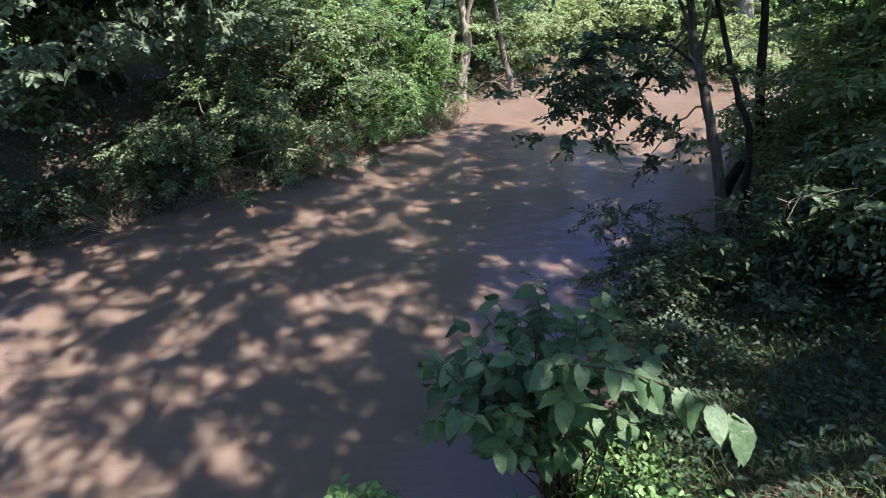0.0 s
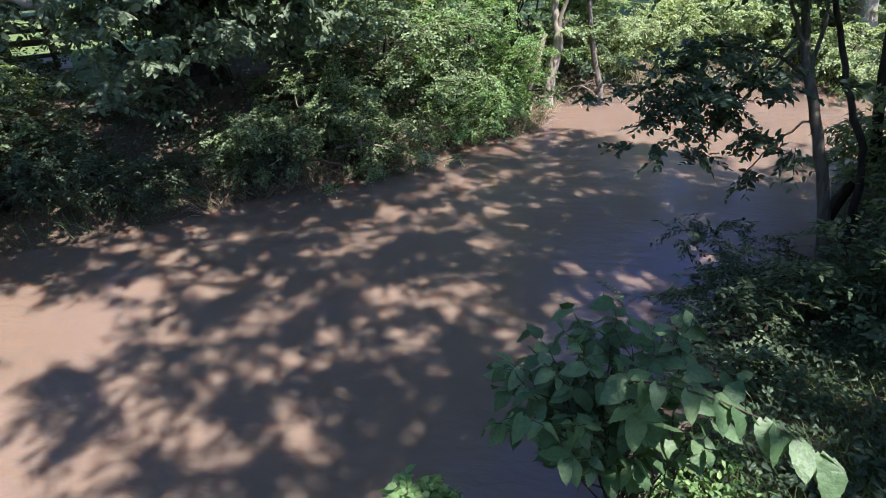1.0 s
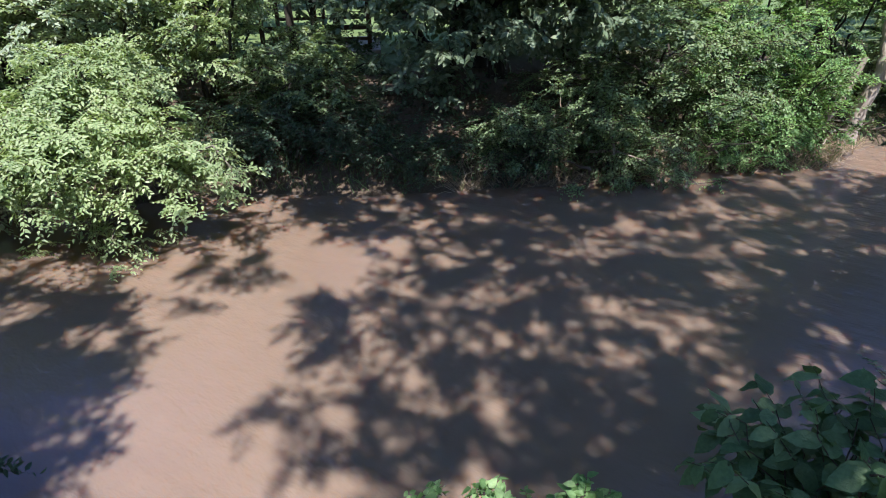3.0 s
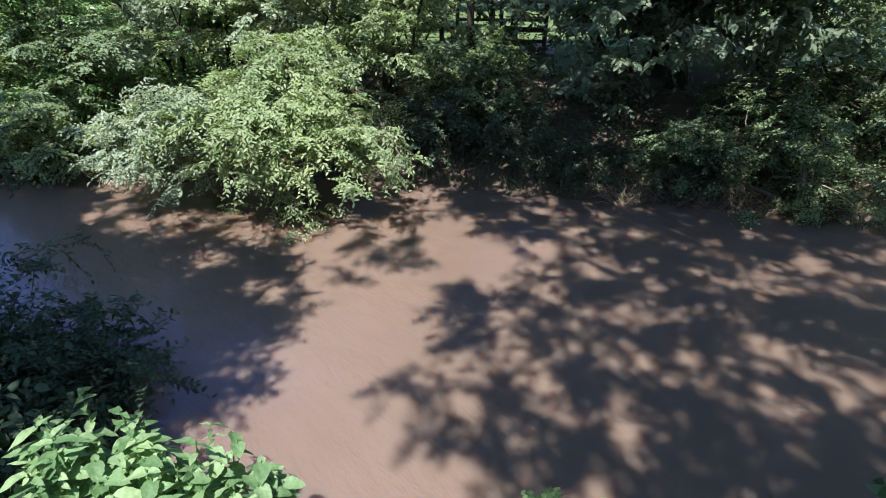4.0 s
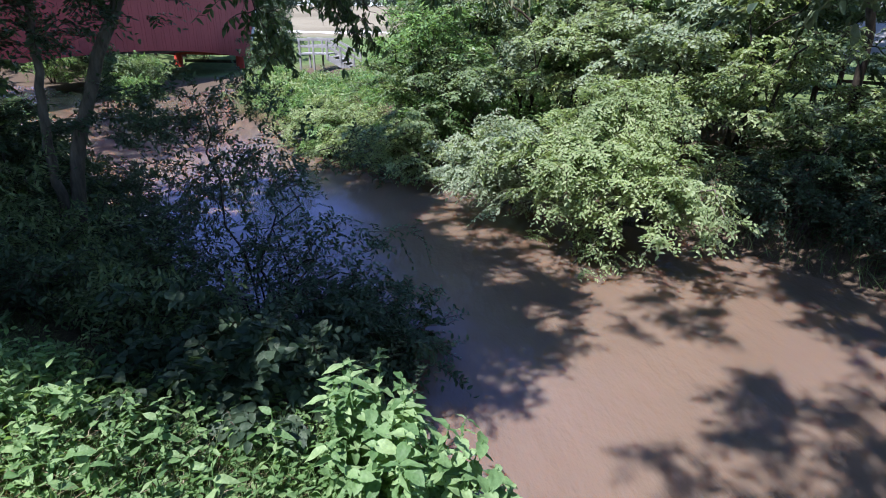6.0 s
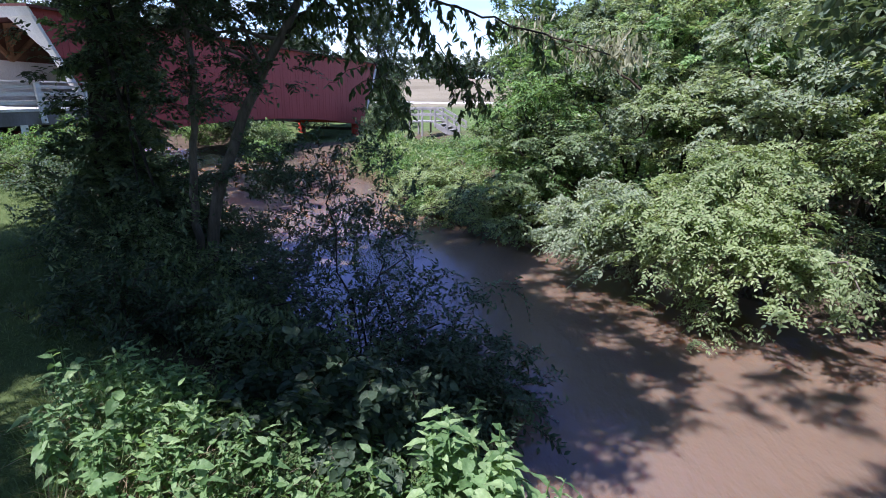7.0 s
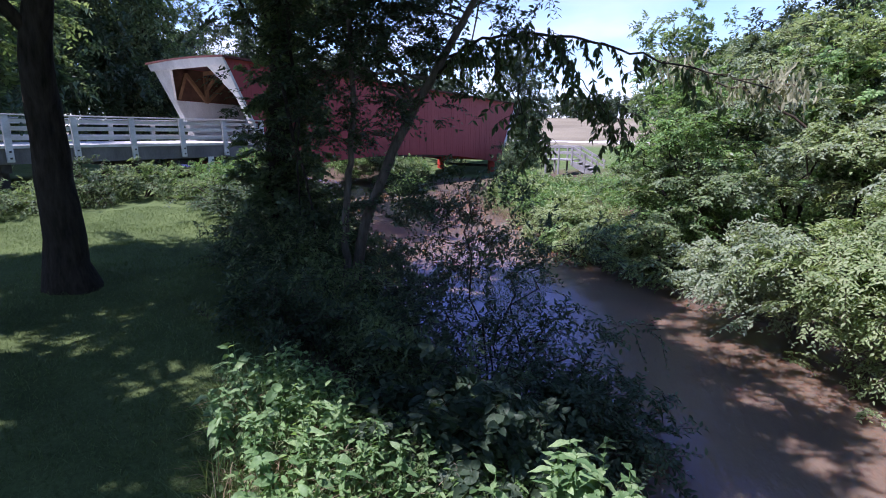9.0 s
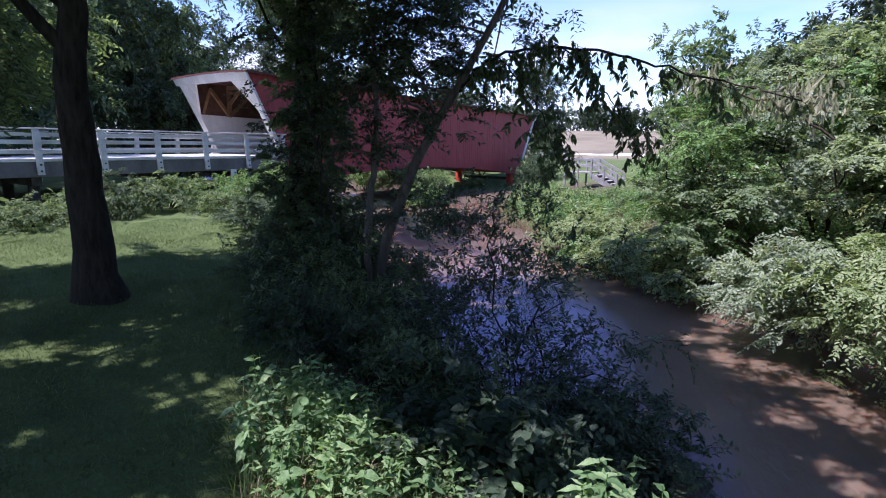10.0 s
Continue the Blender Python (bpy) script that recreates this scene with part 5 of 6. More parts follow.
extra_limb(pale, [(0.52, 14.3, 1.95), (0.68, 14.25, 2.15), (0.72, 14.2, 2.2)], 0.05, 0.03, B_PALE, 3)
plant("leaning_trunk", "short leaning pale trunk among driftwood", "tree", 33, on_ground(-0.35, 14.0),
      [(0.0, 14.0, 1.2, 0.4, 0.4, 0.3)], 24, 0.3, 6, 7, 0.09, L_WEED, trunk=[(-0.45, 13.9, -0.1), (-0.2, 13.95, 0.5), (0.02, 14.0, 1.1), (0.2, 14.1, 1.9)], trunk_r=0.12, limbs=3, bark=B_PALE)
stump = plant("dark_trunk_tree", "slim tree standing in the water with a pale foot", "tree", 34, (1.76, 15.2, 0.0),
              [(1.3, 15.3, 1.3, 0.5, 0.4, 0.4), (1.2, 15.5, 4.2, 1.4, 1.2, 1.0)], 80, 0.4, 6, 8, 0.1, L_DARK,
              trunk=[(1.80, 15.2, -0.5), (1.72, 15.2, 0.4), (1.5, 15.2, 1.2), (1.27, 15.25, 2.4), (1.2, 15.3, 4.5)], trunk_r=0.10, limbs=5, bark=B_GREY)
extra_limb(stump, [(1.72, 15.2, 0.45), (1.95, 15.15, 0.5), (2.15, 15.1, 0.25), (2.35, 15.05, -0.1)], 0.03, 0.015, B_DRIFT, 3)


def drift(seed, x, y, n, spread_, label):
    """A heap of washed-up sticks."""
    rng = np.random.default_rng(seed)
    z = max(0.03, gz_at(x, y))
    root = thing("driftwood_heap", pose(x, y, z), label, "driftwood", "driftwood heaps")
    for j in range(n):
        a = np.array([rng.normal(0, spread_), rng.normal(0, spread_ * 0.6), rng.uniform(0.0, 0.25)])
        th = rng.uniform(0, 2 * math.pi)
        ln = rng.uniform(0.4, 1.3)
        b = a + np.array([math.cos(th) * ln, math.sin(th) * ln, rng.uniform(-0.05, 0.45)])
        v, f = tube(bent(a, b, 0.04, 6, rng, 0.05), np.linspace(rng.uniform(0.012, 0.035), 0.006, 6), 6)
        link_mesh("stick", v, f, B_DRIFT if j % 3 else B_TWIG, root, smooth=True)


drift(1, -0.4, 13.6, 22, 0.6, "heap of pale driftwood sticks at the bend")
drift(2, 1.0, 15.2, 14, 0.5, "heap of dark sticks by the slim trunk")
drift(3, -4.7, 9.4, 20, 0.8, "tangle of dead sticks on the shaded bank")
drift(4, -8.4, 6.4, 16, 0.6, "tangle of dead roots under the bush")
drift(5, -2.3, 11.4, 14, 0.6, "sticks and flattened stems on the bank")
# the dead limb leaning out of the dark recess
dl = thing("dead_limb", pose(-5.1, 9.75, 0.2), "grey dead limb leaning up from the shaded bank", "branch")
v, f = tube(bent((0, 0, 0), (0.75, 0.4, 1.05), 0.05, 9, np.random.default_rng(3), 0.03), np.linspace(0.045, 0.02, 9), 7)
link_mesh("stem", v, f, B_DRIFT, dl, smooth=True)
for j in range(5):
    rg = np.random.default_rng(j)
    s = 0.3 + 0.13 * j
    a = np.array([0.75, 0.4, 1.05]) * s
    v, f = tube(bent(a, a + rg.standard_normal(3) * 0.3 + [0.1, 0, 0.15], 0.02, 5, rg, 0.06), np.linspace(0.014, 0.004, 5), 5)
    link_mesh("twig", v, f, B_DRIFT, dl)
fl_ = thing("fallen_limb", pose(-10.6, 11.6, 3.0), "pale barkless limb lodged in the trees", "branch")
v, f = tube(bent((0.9, -0.4, -0.25), (-1.4, -0.9, 0.3), 0.1, 9, np.random.default_rng(5), 0.03), np.linspace(0.12, 0.07, 9), 9)
link_mesh("stem", v, f, B_PALE, fl_, smooth=True)
v, f = tube(bent((0.9, -0.4, -0.25), (2.2, 0.6, -2.2), 0.1, 9, np.random.default_rng(6), 0.03), np.linspace(0.12, 0.14, 9), 9)
link_mesh("foot", v, f, B_DARK, fl_, smooth=True)


def along(line, s0, s1, n, rng, lo, hi, wet_side=False):
    """Random places beside a bank line, lo to hi metres from the water."""
    l = np.array(line, float)
    cum = np.concatenate([[0], np.cumsum(np.linalg.norm(np.diff(l, axis=0), axis=1))])
    s = rng.uniform(cum[s0], cum[s1], n)
    p = np.stack([np.interp(s, cum, l[:, 0]), np.interp(s, cum, l[:, 1])], 1)
    q = np.stack([np.interp(s + 0.3, cum, l[:, 0]), np.interp(s + 0.3, cum, l[:, 1])], 1)
    t = unit(q - p)
    o = np.stack([t[:, 1], -t[:, 0]], 1)
    o[inside(p + o * 0.5)] *= -1
    return p + o * rng.uniform(lo, hi, (n, 1))


def blades(name, label, pts, rng, length, width, material, tilt=0.35, category="grass", droop=0.0):
    """Grass blades standing at the given places, as one object of kind stuff."""
    n = len(pts)
    z = np.maximum(height(pts), 0.0)
    p = np.column_stack([pts, z - 0.01])
    d = np.column_stack([rng.normal(0, tilt, n), rng.normal(0, tilt, n), np.ones(n)])
    L = length * rng.uniform(0.5, 1.3, n)
    d = unit(d)
    s = unit(np.cross(d, rng.standard_normal((n, 3)))) * (width * 0.5)
    m = p + d * L[:, None] * 0.6
    t = p + d * L[:, None]
    t[:, :2] += d[:, :2] * (L * 0.35)[:, None]
    t[:, 2] -= droop * L
    v = np.stack([p - s, p + s, m + s * 0.7, m - s * 0.7, t], 1).reshape(-1, 3)
    k = np.arange(n)[:, None] * 5
    ob = link_mesh(name, v, [k + np.array([[0, 1, 2, 3]]), k + np.array([[3, 2, 4]])], material)
    return tagged(ob, label, category, kind="stuff")


def cover(name, label, pts, rng, hmax, leaf, material, per=9, aspect=0.6, category="undergrowth"):
    """Low leafy undergrowth: short stems with leaves, as one object of kind stuff."""
    n = len(pts)
    z = np.maximum(height(pts), 0.0)
    h = hmax * rng.uniform(0.35, 1.0, n)
    base = np.repeat(np.column_stack([pts, z]), per, 0)
    hh = np.repeat(h, per)
    u = rng.random(n * per) ** 0.7
    p = base + np.column_stack([rng.normal(0, 0.09, n * per), rng.normal(0, 0.09, n * per), hh * u])
    a = rng.uniform(0, 2 * np.pi, n * per)
    d = np.column_stack([np.cos(a), np.sin(a), rng.normal(0.0, 0.35, n * per)])
    nn = np.column_stack([rng.normal(0, 0.6, n * per), rng.normal(0, 0.6, n * per), np.ones(n * per)])
    L = leaf * rng.uniform(0.6, 1.3, n * per)
    v, f = leaves(p, d, nn, L, L * aspect, True, 0.2)
    b = Bag()
    b.add(v, f)
    b.add(*twig_mesh(np.column_stack([pts, z - 0.02]), np.column_stack([pts + rng.normal(0, 0.05, pts.shape), z + h]), 0.004))
    return tagged(b.link(name, material), label, category, kind="stuff")


r_ = np.random.default_rng(70)
# undergrowth leaves coloured dark to deepen the recess shade
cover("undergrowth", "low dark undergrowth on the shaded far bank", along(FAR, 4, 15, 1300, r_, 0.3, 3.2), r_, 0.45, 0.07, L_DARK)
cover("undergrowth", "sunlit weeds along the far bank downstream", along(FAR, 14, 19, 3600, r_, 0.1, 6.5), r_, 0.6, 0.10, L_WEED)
blades("dry_grass", "flattened dry grass along the far water's edge", along(FAR, 5, 10, 2200, r_, -0.12, 0.6), r_, 0.4, 0.012, L_DRY, 0.9, "dry grass", 0.3)
blades("dry_grass", "pale dry grass on the sunny river bank", along(FAR, 15, 19, 9000, r_, 0.0, 2.0), r_, 0.55, 0.016, L_DRY, 0.4, "dry grass")
blades("bank_grass", "pale sunlit grass on the bank upstream", along(FAR, 0, 4, 5000, r_, 0.1, 4.5), r_, 0.5, 0.02, L_SUN, 0.5)
blades("bank_grass", "green grass at the far water's edge", along(FAR, 4, 16, 2600, r_, -0.05, 1.2), r_, 0.4, 0.012, L_GRASS, 0.5)

# ---- woods and field in the distance ----
for k, (x, y, r, h, m_) in enumerate([
        (-17, -31, 3.6, 14, L_FAR), (-23, -34, 4.4, 19.5, L_DARK), (-29, -37, 4.8, 20, L_DARK), (-35, -41, 4.6, 17, L_DARK), (-42, -40, 4.4, 13, L_DISTANT), (-32, -35, 3.4, 18, L_FAR), (-13, -27, 3.2, 13, L_DARK),
        (-50, -38, 4.6, 12.5, L_DISTANT), (-58, -33, 4.4, 11, L_DISTANT), (-66, -26, 4.0, 10, L_DISTANT), (-8, -28, 3.4, 13, L_DARK), (-64, -14.5, 2.8, 11.0, L_DISTANT), (-31.7, 1.2, 2.6, 7.6, L_FAR),
        (-29.5, 6.2, 2.8, 8.2, L_DISTANT), (-25.5, 4.4, 2.2, 6.0, L_SUN), (-25.5, 9.8, 3.2, 9.6, L_DISTANT), (-41, 3.8, 2.6, 6.2, L_FAR), (-38, 12, 3.4, 9.0, L_DISTANT), (-27, 17, 3.6, 10, L_DISTANT), (-38, 30, 4.0, 11, L_DISTANT), (-35, 34, 4.0, 12, L_FAR), (-31, 38, 4.0, 12, L_DISTANT), (-44, 24, 4.0, 11, L_DISTANT), (-40, -47, 5.0, 15, L_DARK), (-48, -47, 4.6, 12, L_FAR), (-26, -44, 5.0, 17, L_DARK), (-19, -40, 4.6, 15, L_DARK),
        # unseen trees behind the camera, added to cut skylight
        (9, -14, 3.6, 12, L_FAR), (3, -21, 4.0, 13, L_FAR), (15, -6, 3.8, 12, L_FAR), (16, 5, 3.6, 12, L_FAR), (14, -15, 4.0, 13, L_FAR), (20, -1, 4.0, 13, L_FAR), (8, -24, 4.0, 13, L_FAR)]):
    b = on_ground(x, y)
    far = math.hypot(x, y)
    plant("background_tree", "leafy green tree in the woods around the river", "tree", 300 + k, b,
          [(x, y, b[2] + h * 0.58, r, r, h * 0.30), (x + r * 0.3, y + r * 0.3, b[2] + h * 0.80, r * 0.7, r * 0.7, h * 0.2), (x - r * 0.3, y + 0.2, b[2] + h * 0.30, r * 0.85, r * 0.85, h * 0.2)],
          250 if k < 27 else 120, 0.22 * r, 7, 9, 0.062 * r + 0.06 + far * 0.001, m_, trunk=[on_ground(x, y, -0.2), (x + 0.1, y, b[2] + h * 0.4), (x, y + 0.2, b[2] + h * 0.8)], trunk_r=0.2, limbs=6, fine=False, group="background trees", clump=3)
# a belt of woods on the far rise
rngw = np.random.default_rng(8)
bel = []
for k in range(46):
    y = -95 + k * 3.6 + rngw.normal(0, 0.8)
    x = -190 + rngw.normal(0, 5)
    z = gz_at(x, y)
    h = rngw.uniform(6, 9)
    bel.append((x, y, z + h * 0.5, 3.2, 3.2, h * 0.5))
c, w = lobe_points(rngw, bel, 1500, 0.6)
v, f, _, _ = sprays(rngw, c, 1.2, 5, 7, 0.75, 0.6, 0.3, w, 0.3, False)
tagged(link_mesh("far_woods", v, f, L_DISTANT), "belt of distant woods on the rise beyond the field", "woods", kind="stuff")
# gravel road across the field
ry = np.linspace(-90, 90, 121)
rx = -92 + 3.0 * np.sin(ry / 60)
rl = np.stack([np.column_stack([rx + o, ry, height(np.column_stack([rx + o, ry])) + dz]) for o, dz in ((-2.4, -0.1), (-2.2, 0.1), (2.2, 0.1), (2.4, -0.1))], 1).reshape(-1, 3)
ri = np.arange(120)[:, None] * 4
M_GRAVEL = plain_mat("pale_gravel", (0.44, 0.41, 0.36), (0.58, 0.55, 0.50), 0.5, 0.95, 8, 0.5)
tagged(link_mesh("road", rl, np.concatenate([ri + np.array([[j, 4 + j, 5 + j, j + 1]]) for j in range(3)]), M_GRAVEL), "pale gravel road across the dry field", "road", kind="structure")

# park shelter glimpsed between the trees
sh = thing("park_shelter", pose(-18.2, 16.6, gz_at(-18.2, 16.6), 0, 0, 42), "open timber shelter with a pale roof and dark rails", "shelter")
M_ROOFG = plain_mat("pale_shingle", (0.36, 0.34, 0.34), (0.50, 0.48, 0.47), 1.5, 0.9, 12, 0.5)
for sx in (-2, 0, 2):
    for sy in (-2, 2):
        bm = bmesh.new()
        box(bm, sx - 0.08, sy - 0.08, -0.2, sx + 0.08, sy + 0.08, 2.0, 0.01)
        part("post", bm, M_INNER, sh)
for sy, a in ((-1, -24), (1, 24)):
    bm = bmesh.new()
    box(bm, -2.6, -1.45, -0.05, 2.6, 1.45, 0.06, 0.0, pose(0, sy * 1.27, 2.45, -sy * 24, 0, 0))
    part("roof_slope", bm, M_ROOFG, sh)
for sy in (-2, 2):
    for z in (0.45, 0.9):
        bm = bmesh.new()
        box(bm, -1.92, sy - 0.03, z - 0.06, 1.92, sy + 0.03, z + 0.06, 0.005)
        part("rail", bm, M_INNER, sh)
bm = bmesh.new()
box(bm, -2.4, -2.4, -0.25, 2.4, 2.4, 0.06)
part("floor_slab", bm, M_DECK, sh)

plant("slim_tree", "slim leafy tree in front of the shelter", "tree", 36, on_ground(-12.9, 11.4),
      [(-12.6, 11.0, 3.3, 1.3, 1.0, 0.8), (-12.0, 11.6, 2.6, 0.8, 0.7, 0.6), (-13.2, 10.4, 2.5, 0.8, 0.7, 0.6), (-12.6, 11.4, 5.0, 1.6, 1.4, 0.9)],
      110, 0.36, 6, 8, 0.11, L_DARK, trunk=[on_ground(-12.9, 11.4, -0.1), (-12.9, 11.4, 2.0), (-12.7, 11.3, 4.8)], trunk_r=0.07, limbs=8, aspect=0.6, clump=2)

# bushes at the foot of the approach deck
for k, (x, y, r, h, m_) in enumerate([(-7.6, -15.2, 1.0, 1.3, L_FAR), (-9.2, -15.0, 0.8, 1.0, L_FAR), (-10.6, -14.8, 0.8, 1.3, L_DARK), (-12.2, -14.4, 1.0, 1.4, L_FAR), (-13.8, -13.8, 1.1, 1.5, L_WEED),
                                      (-6.0, -15.8, 1.1, 1.4, L_DARK), (-15.2, -13.0, 1.0, 1.3, L_FAR), (-16.8, -14.4, 1.2, 1.4, L_WEED), (-18.4, -15.6, 1.1, 1.1, L_FAR), (-4.4, -16.2, 1.2, 1.6, L_DARK),
                                      (-12.8, -11.6, 1.0, 1.3, L_FAR), (-14.4, -11.2, 0.9, 1.2, L_DARK), (-10.9, -9.8, 0.9, 1.3, L_DARK), (-10.0, -8.0, 0.9, 1.4, L_DARK), (-8.9, -5.6, 0.7, 1.2, L_DARK),
                                      (-20.5, -17.2, 1.1, 1.3, L_FAR), (-11.8, -8.4, 0.8, 1.0, L_FAR), (-16.4, -12.0, 0.8, 0.9, L_WEED)]):
    b = on_ground(x, y)
    h *= 0.5 + 0.35 * ((k * 7) % 5) / 4
    plant("deck_bush", "low leafy bush by the approach deck", "bush", 340 + k, b, [(x, y, b[2] + h * 0.5, r, r, h * 0.45)], int(80 + 36 * r), 0.28, 6, 8, 0.085, m_, group="deck bushes", fine=False, fan=k % 3 == 0, up=0.7 if k % 2 else 0.3)
# bank and bushes beyond the river by the pier
for k, (x, y, r, h, m_) in enumerate([(-18.6, -2.4, 0.9, 0.7, L_SUN), (-20.4, -3.6, 1.0, 0.7, L_WEED), (-22.4, -4.1, 1.0, 0.7, L_SUN), (-24.2, -4.8, 1.0, 0.7, L_WEED), (-26.4, -5.8, 1.0, 0.7, L_SUN),
                                      (-28.6, -6.2, 1.0, 0.5, L_WEED), (-31.0, -6.6, 1.0, 0.5, L_FAR), (-33.6, -7.2, 1.0, 0.5, L_WEED), (-23.0, -2.4, 1.3, 0.5, L_WEED),
                                      (-26.0, -4.0, 1.3, 0.7, L_SUN), (-20.4, -0.8, 1.2, 0.8, L_FAR), (-29.5, -6.0, 1.2, 0.6, L_WEED), (-33.0, -7.2, 1.1, 0.6, L_SUN), (-24.6, -6.0, 0.8, 0.8, L_SUN),
                                      (-41.5, -9.6, 1.2, 2.6, L_DARK), (-44.0, -9.4, 1.5, 3.4, L_DARK), (-46.5, -9.6, 1.6, 4.0, L_DARK),
                                      (-28.8, -12.9, 0.7, 0.7, L_WEED), (-30.0, -13.6, 1.0, 1.9, L_FAR), (-31.4, -13.8, 0.9, 1.7, L_WEED), (-30.6, -14.8, 1.0, 1.9, L_FAR), (-32.6, -15.4, 0.9, 1.3, L_WEED),
                                      (-33.6, -16.6, 1.0, 1.7, L_FAR), (-36.0, -21.0, 1.3, 2.0, L_WEED), (-39.0, -22.4, 1.5, 2.4, L_WEED), (-42.0, -21.6, 1.5, 2.2, L_WEED), (-45.5, -21.0, 1.6, 2.2, L_FAR), (-49.0, -20.0, 1.8, 2.4, L_WEED),
                                      # dark-leaved bushes in this row are added as shade under the bridge
                                      (-49.5, -16.4, 1.8, 2.8, L_DARK), (-51.5, -12.6, 2.0, 3.2, L_DARK), (-53.5, -19.0, 2.2, 3.4, L_DARK), (-40.0, -26.0, 1.8, 2.6, L_FAR), (-43.0, -32.0, 2.0, 2.6, L_WEED)]):
    b = on_ground(x, y)
    plant("meadow_bush", "leafy bush on the bank near the bridge", "bush", 380 + k, b, [(x, y, b[2] + h * 0.5, r, r, h * 0.45)], int(60 + 26 * r), 0.36, 6, 8, 0.13, m_, fine=False, group="meadow bushes", up=0.7)

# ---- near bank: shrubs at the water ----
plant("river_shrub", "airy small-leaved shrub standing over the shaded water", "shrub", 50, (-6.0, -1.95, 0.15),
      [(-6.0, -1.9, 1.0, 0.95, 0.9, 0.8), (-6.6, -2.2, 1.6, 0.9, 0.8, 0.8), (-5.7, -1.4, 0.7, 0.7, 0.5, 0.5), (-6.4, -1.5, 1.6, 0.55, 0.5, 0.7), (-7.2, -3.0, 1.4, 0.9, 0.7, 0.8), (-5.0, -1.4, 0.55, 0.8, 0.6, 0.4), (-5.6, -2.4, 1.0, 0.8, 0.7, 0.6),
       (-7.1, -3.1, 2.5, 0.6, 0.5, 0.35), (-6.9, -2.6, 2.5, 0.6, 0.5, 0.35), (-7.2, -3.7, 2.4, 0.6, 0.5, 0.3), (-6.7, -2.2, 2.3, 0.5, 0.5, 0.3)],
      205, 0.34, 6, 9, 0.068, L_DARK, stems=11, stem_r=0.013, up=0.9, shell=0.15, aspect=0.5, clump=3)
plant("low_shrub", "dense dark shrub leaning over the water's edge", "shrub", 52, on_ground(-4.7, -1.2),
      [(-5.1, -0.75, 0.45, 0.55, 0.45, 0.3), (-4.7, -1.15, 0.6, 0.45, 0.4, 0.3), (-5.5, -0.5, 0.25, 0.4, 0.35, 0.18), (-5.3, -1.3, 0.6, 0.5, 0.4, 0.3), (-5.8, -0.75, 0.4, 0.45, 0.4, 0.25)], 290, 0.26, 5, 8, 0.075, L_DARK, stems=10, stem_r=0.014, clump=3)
# bank shade is put into this bush's darkened leaf colour
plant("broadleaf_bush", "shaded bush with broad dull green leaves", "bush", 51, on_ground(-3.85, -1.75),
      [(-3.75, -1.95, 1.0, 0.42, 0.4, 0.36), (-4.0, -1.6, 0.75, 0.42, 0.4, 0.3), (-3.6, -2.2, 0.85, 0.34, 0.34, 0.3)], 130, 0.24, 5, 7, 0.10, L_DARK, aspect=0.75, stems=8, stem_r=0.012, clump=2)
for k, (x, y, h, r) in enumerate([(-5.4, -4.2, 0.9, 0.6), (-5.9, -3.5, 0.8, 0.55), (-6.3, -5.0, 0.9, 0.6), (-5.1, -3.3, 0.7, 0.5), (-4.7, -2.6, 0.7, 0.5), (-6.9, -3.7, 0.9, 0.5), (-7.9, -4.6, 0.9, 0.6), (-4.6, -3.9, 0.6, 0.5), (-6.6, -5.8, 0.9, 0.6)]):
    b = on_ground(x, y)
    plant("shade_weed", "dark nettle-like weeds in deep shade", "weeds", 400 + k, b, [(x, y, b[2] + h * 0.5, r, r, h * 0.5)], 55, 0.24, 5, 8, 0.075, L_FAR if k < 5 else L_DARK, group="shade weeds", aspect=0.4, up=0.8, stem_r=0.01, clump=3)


def leaf_mesh(name, length, width, curl, fold, heart=0.0, n=10, material=None):
    """One broad leaf: five strips across, bowed, folded at the midrib, with a toothed edge."""
    me = bpy.data.meshes.new(name)
    vs, fs = [], []
    for i in range(n + 1):
        s = i / n
        w = width * 0.5 * math.sin(math.pi * min(1, s * 0.97 + 0.03) ** 0.86) ** 0.78 * (1.08 - 0.22 * s) * (1 + 0.04 * (-1) ** i)
        if i == n:
            w = 0.002
        y = length * s
        for j, q in enumerate((-1, -0.5, 0, 0.5, 1)):
            back = heart * length * 0.16 * abs(q) * (1 - s) ** 3
            vs.append((q * w, y - back - 0.05 * length * abs(q), fold * abs(q) * w - curl * length * s * s + 0.03 * length * math.sin(11 * s + 2.5 * q) * abs(q)))
    for i in range(n):
        for j in range(4):
            a = i * 5 + j
            fs.append((a, a + 1, a + 6, a + 5))
    me.from_pydata(vs, [], fs)
    me.polygons.foreach_set("use_smooth", np.ones(len(fs), bool))
    me.materials.append(material or L_NEAR)
    return me


BROAD = [leaf_mesh("broad_leaf", 0.16, 0.098, 0.25, 0.14, 0.3), leaf_mesh("broad_leaf", 0.135, 0.088, 0.42, 0.26, 0.35), leaf_mesh("broad_leaf", 0.18, 0.102, 0.15, 0.10, 0.2)]
LANCE = [leaf_mesh("lance_leaf", 0.15, 0.052, 0.25, 0.3, material=L_LANCE), leaf_mesh("lance_leaf", 0.13, 0.046, 0.4, 0.3, material=L_LANCE), leaf_mesh("lance_leaf", 0.12, 0.056, 0.2, 0.25, material=L_LANCE)]


def put_leaf(mesh, root, at, way, normal, scale):
    """A leaf object at a place under its plant, pointing along way."""
    y = Vector(way).normalized()
    x = y.cross(Vector(normal)).normalized()
    z = x.cross(y)
    ob = new("leaf", mesh)
    ob.parent = root
    m = Matrix((x, y, z)).transposed().to_4x4()
    ob.matrix_basis = Matrix.Translation(at) @ m @ Matrix.Scale(scale, 4)
    return ob


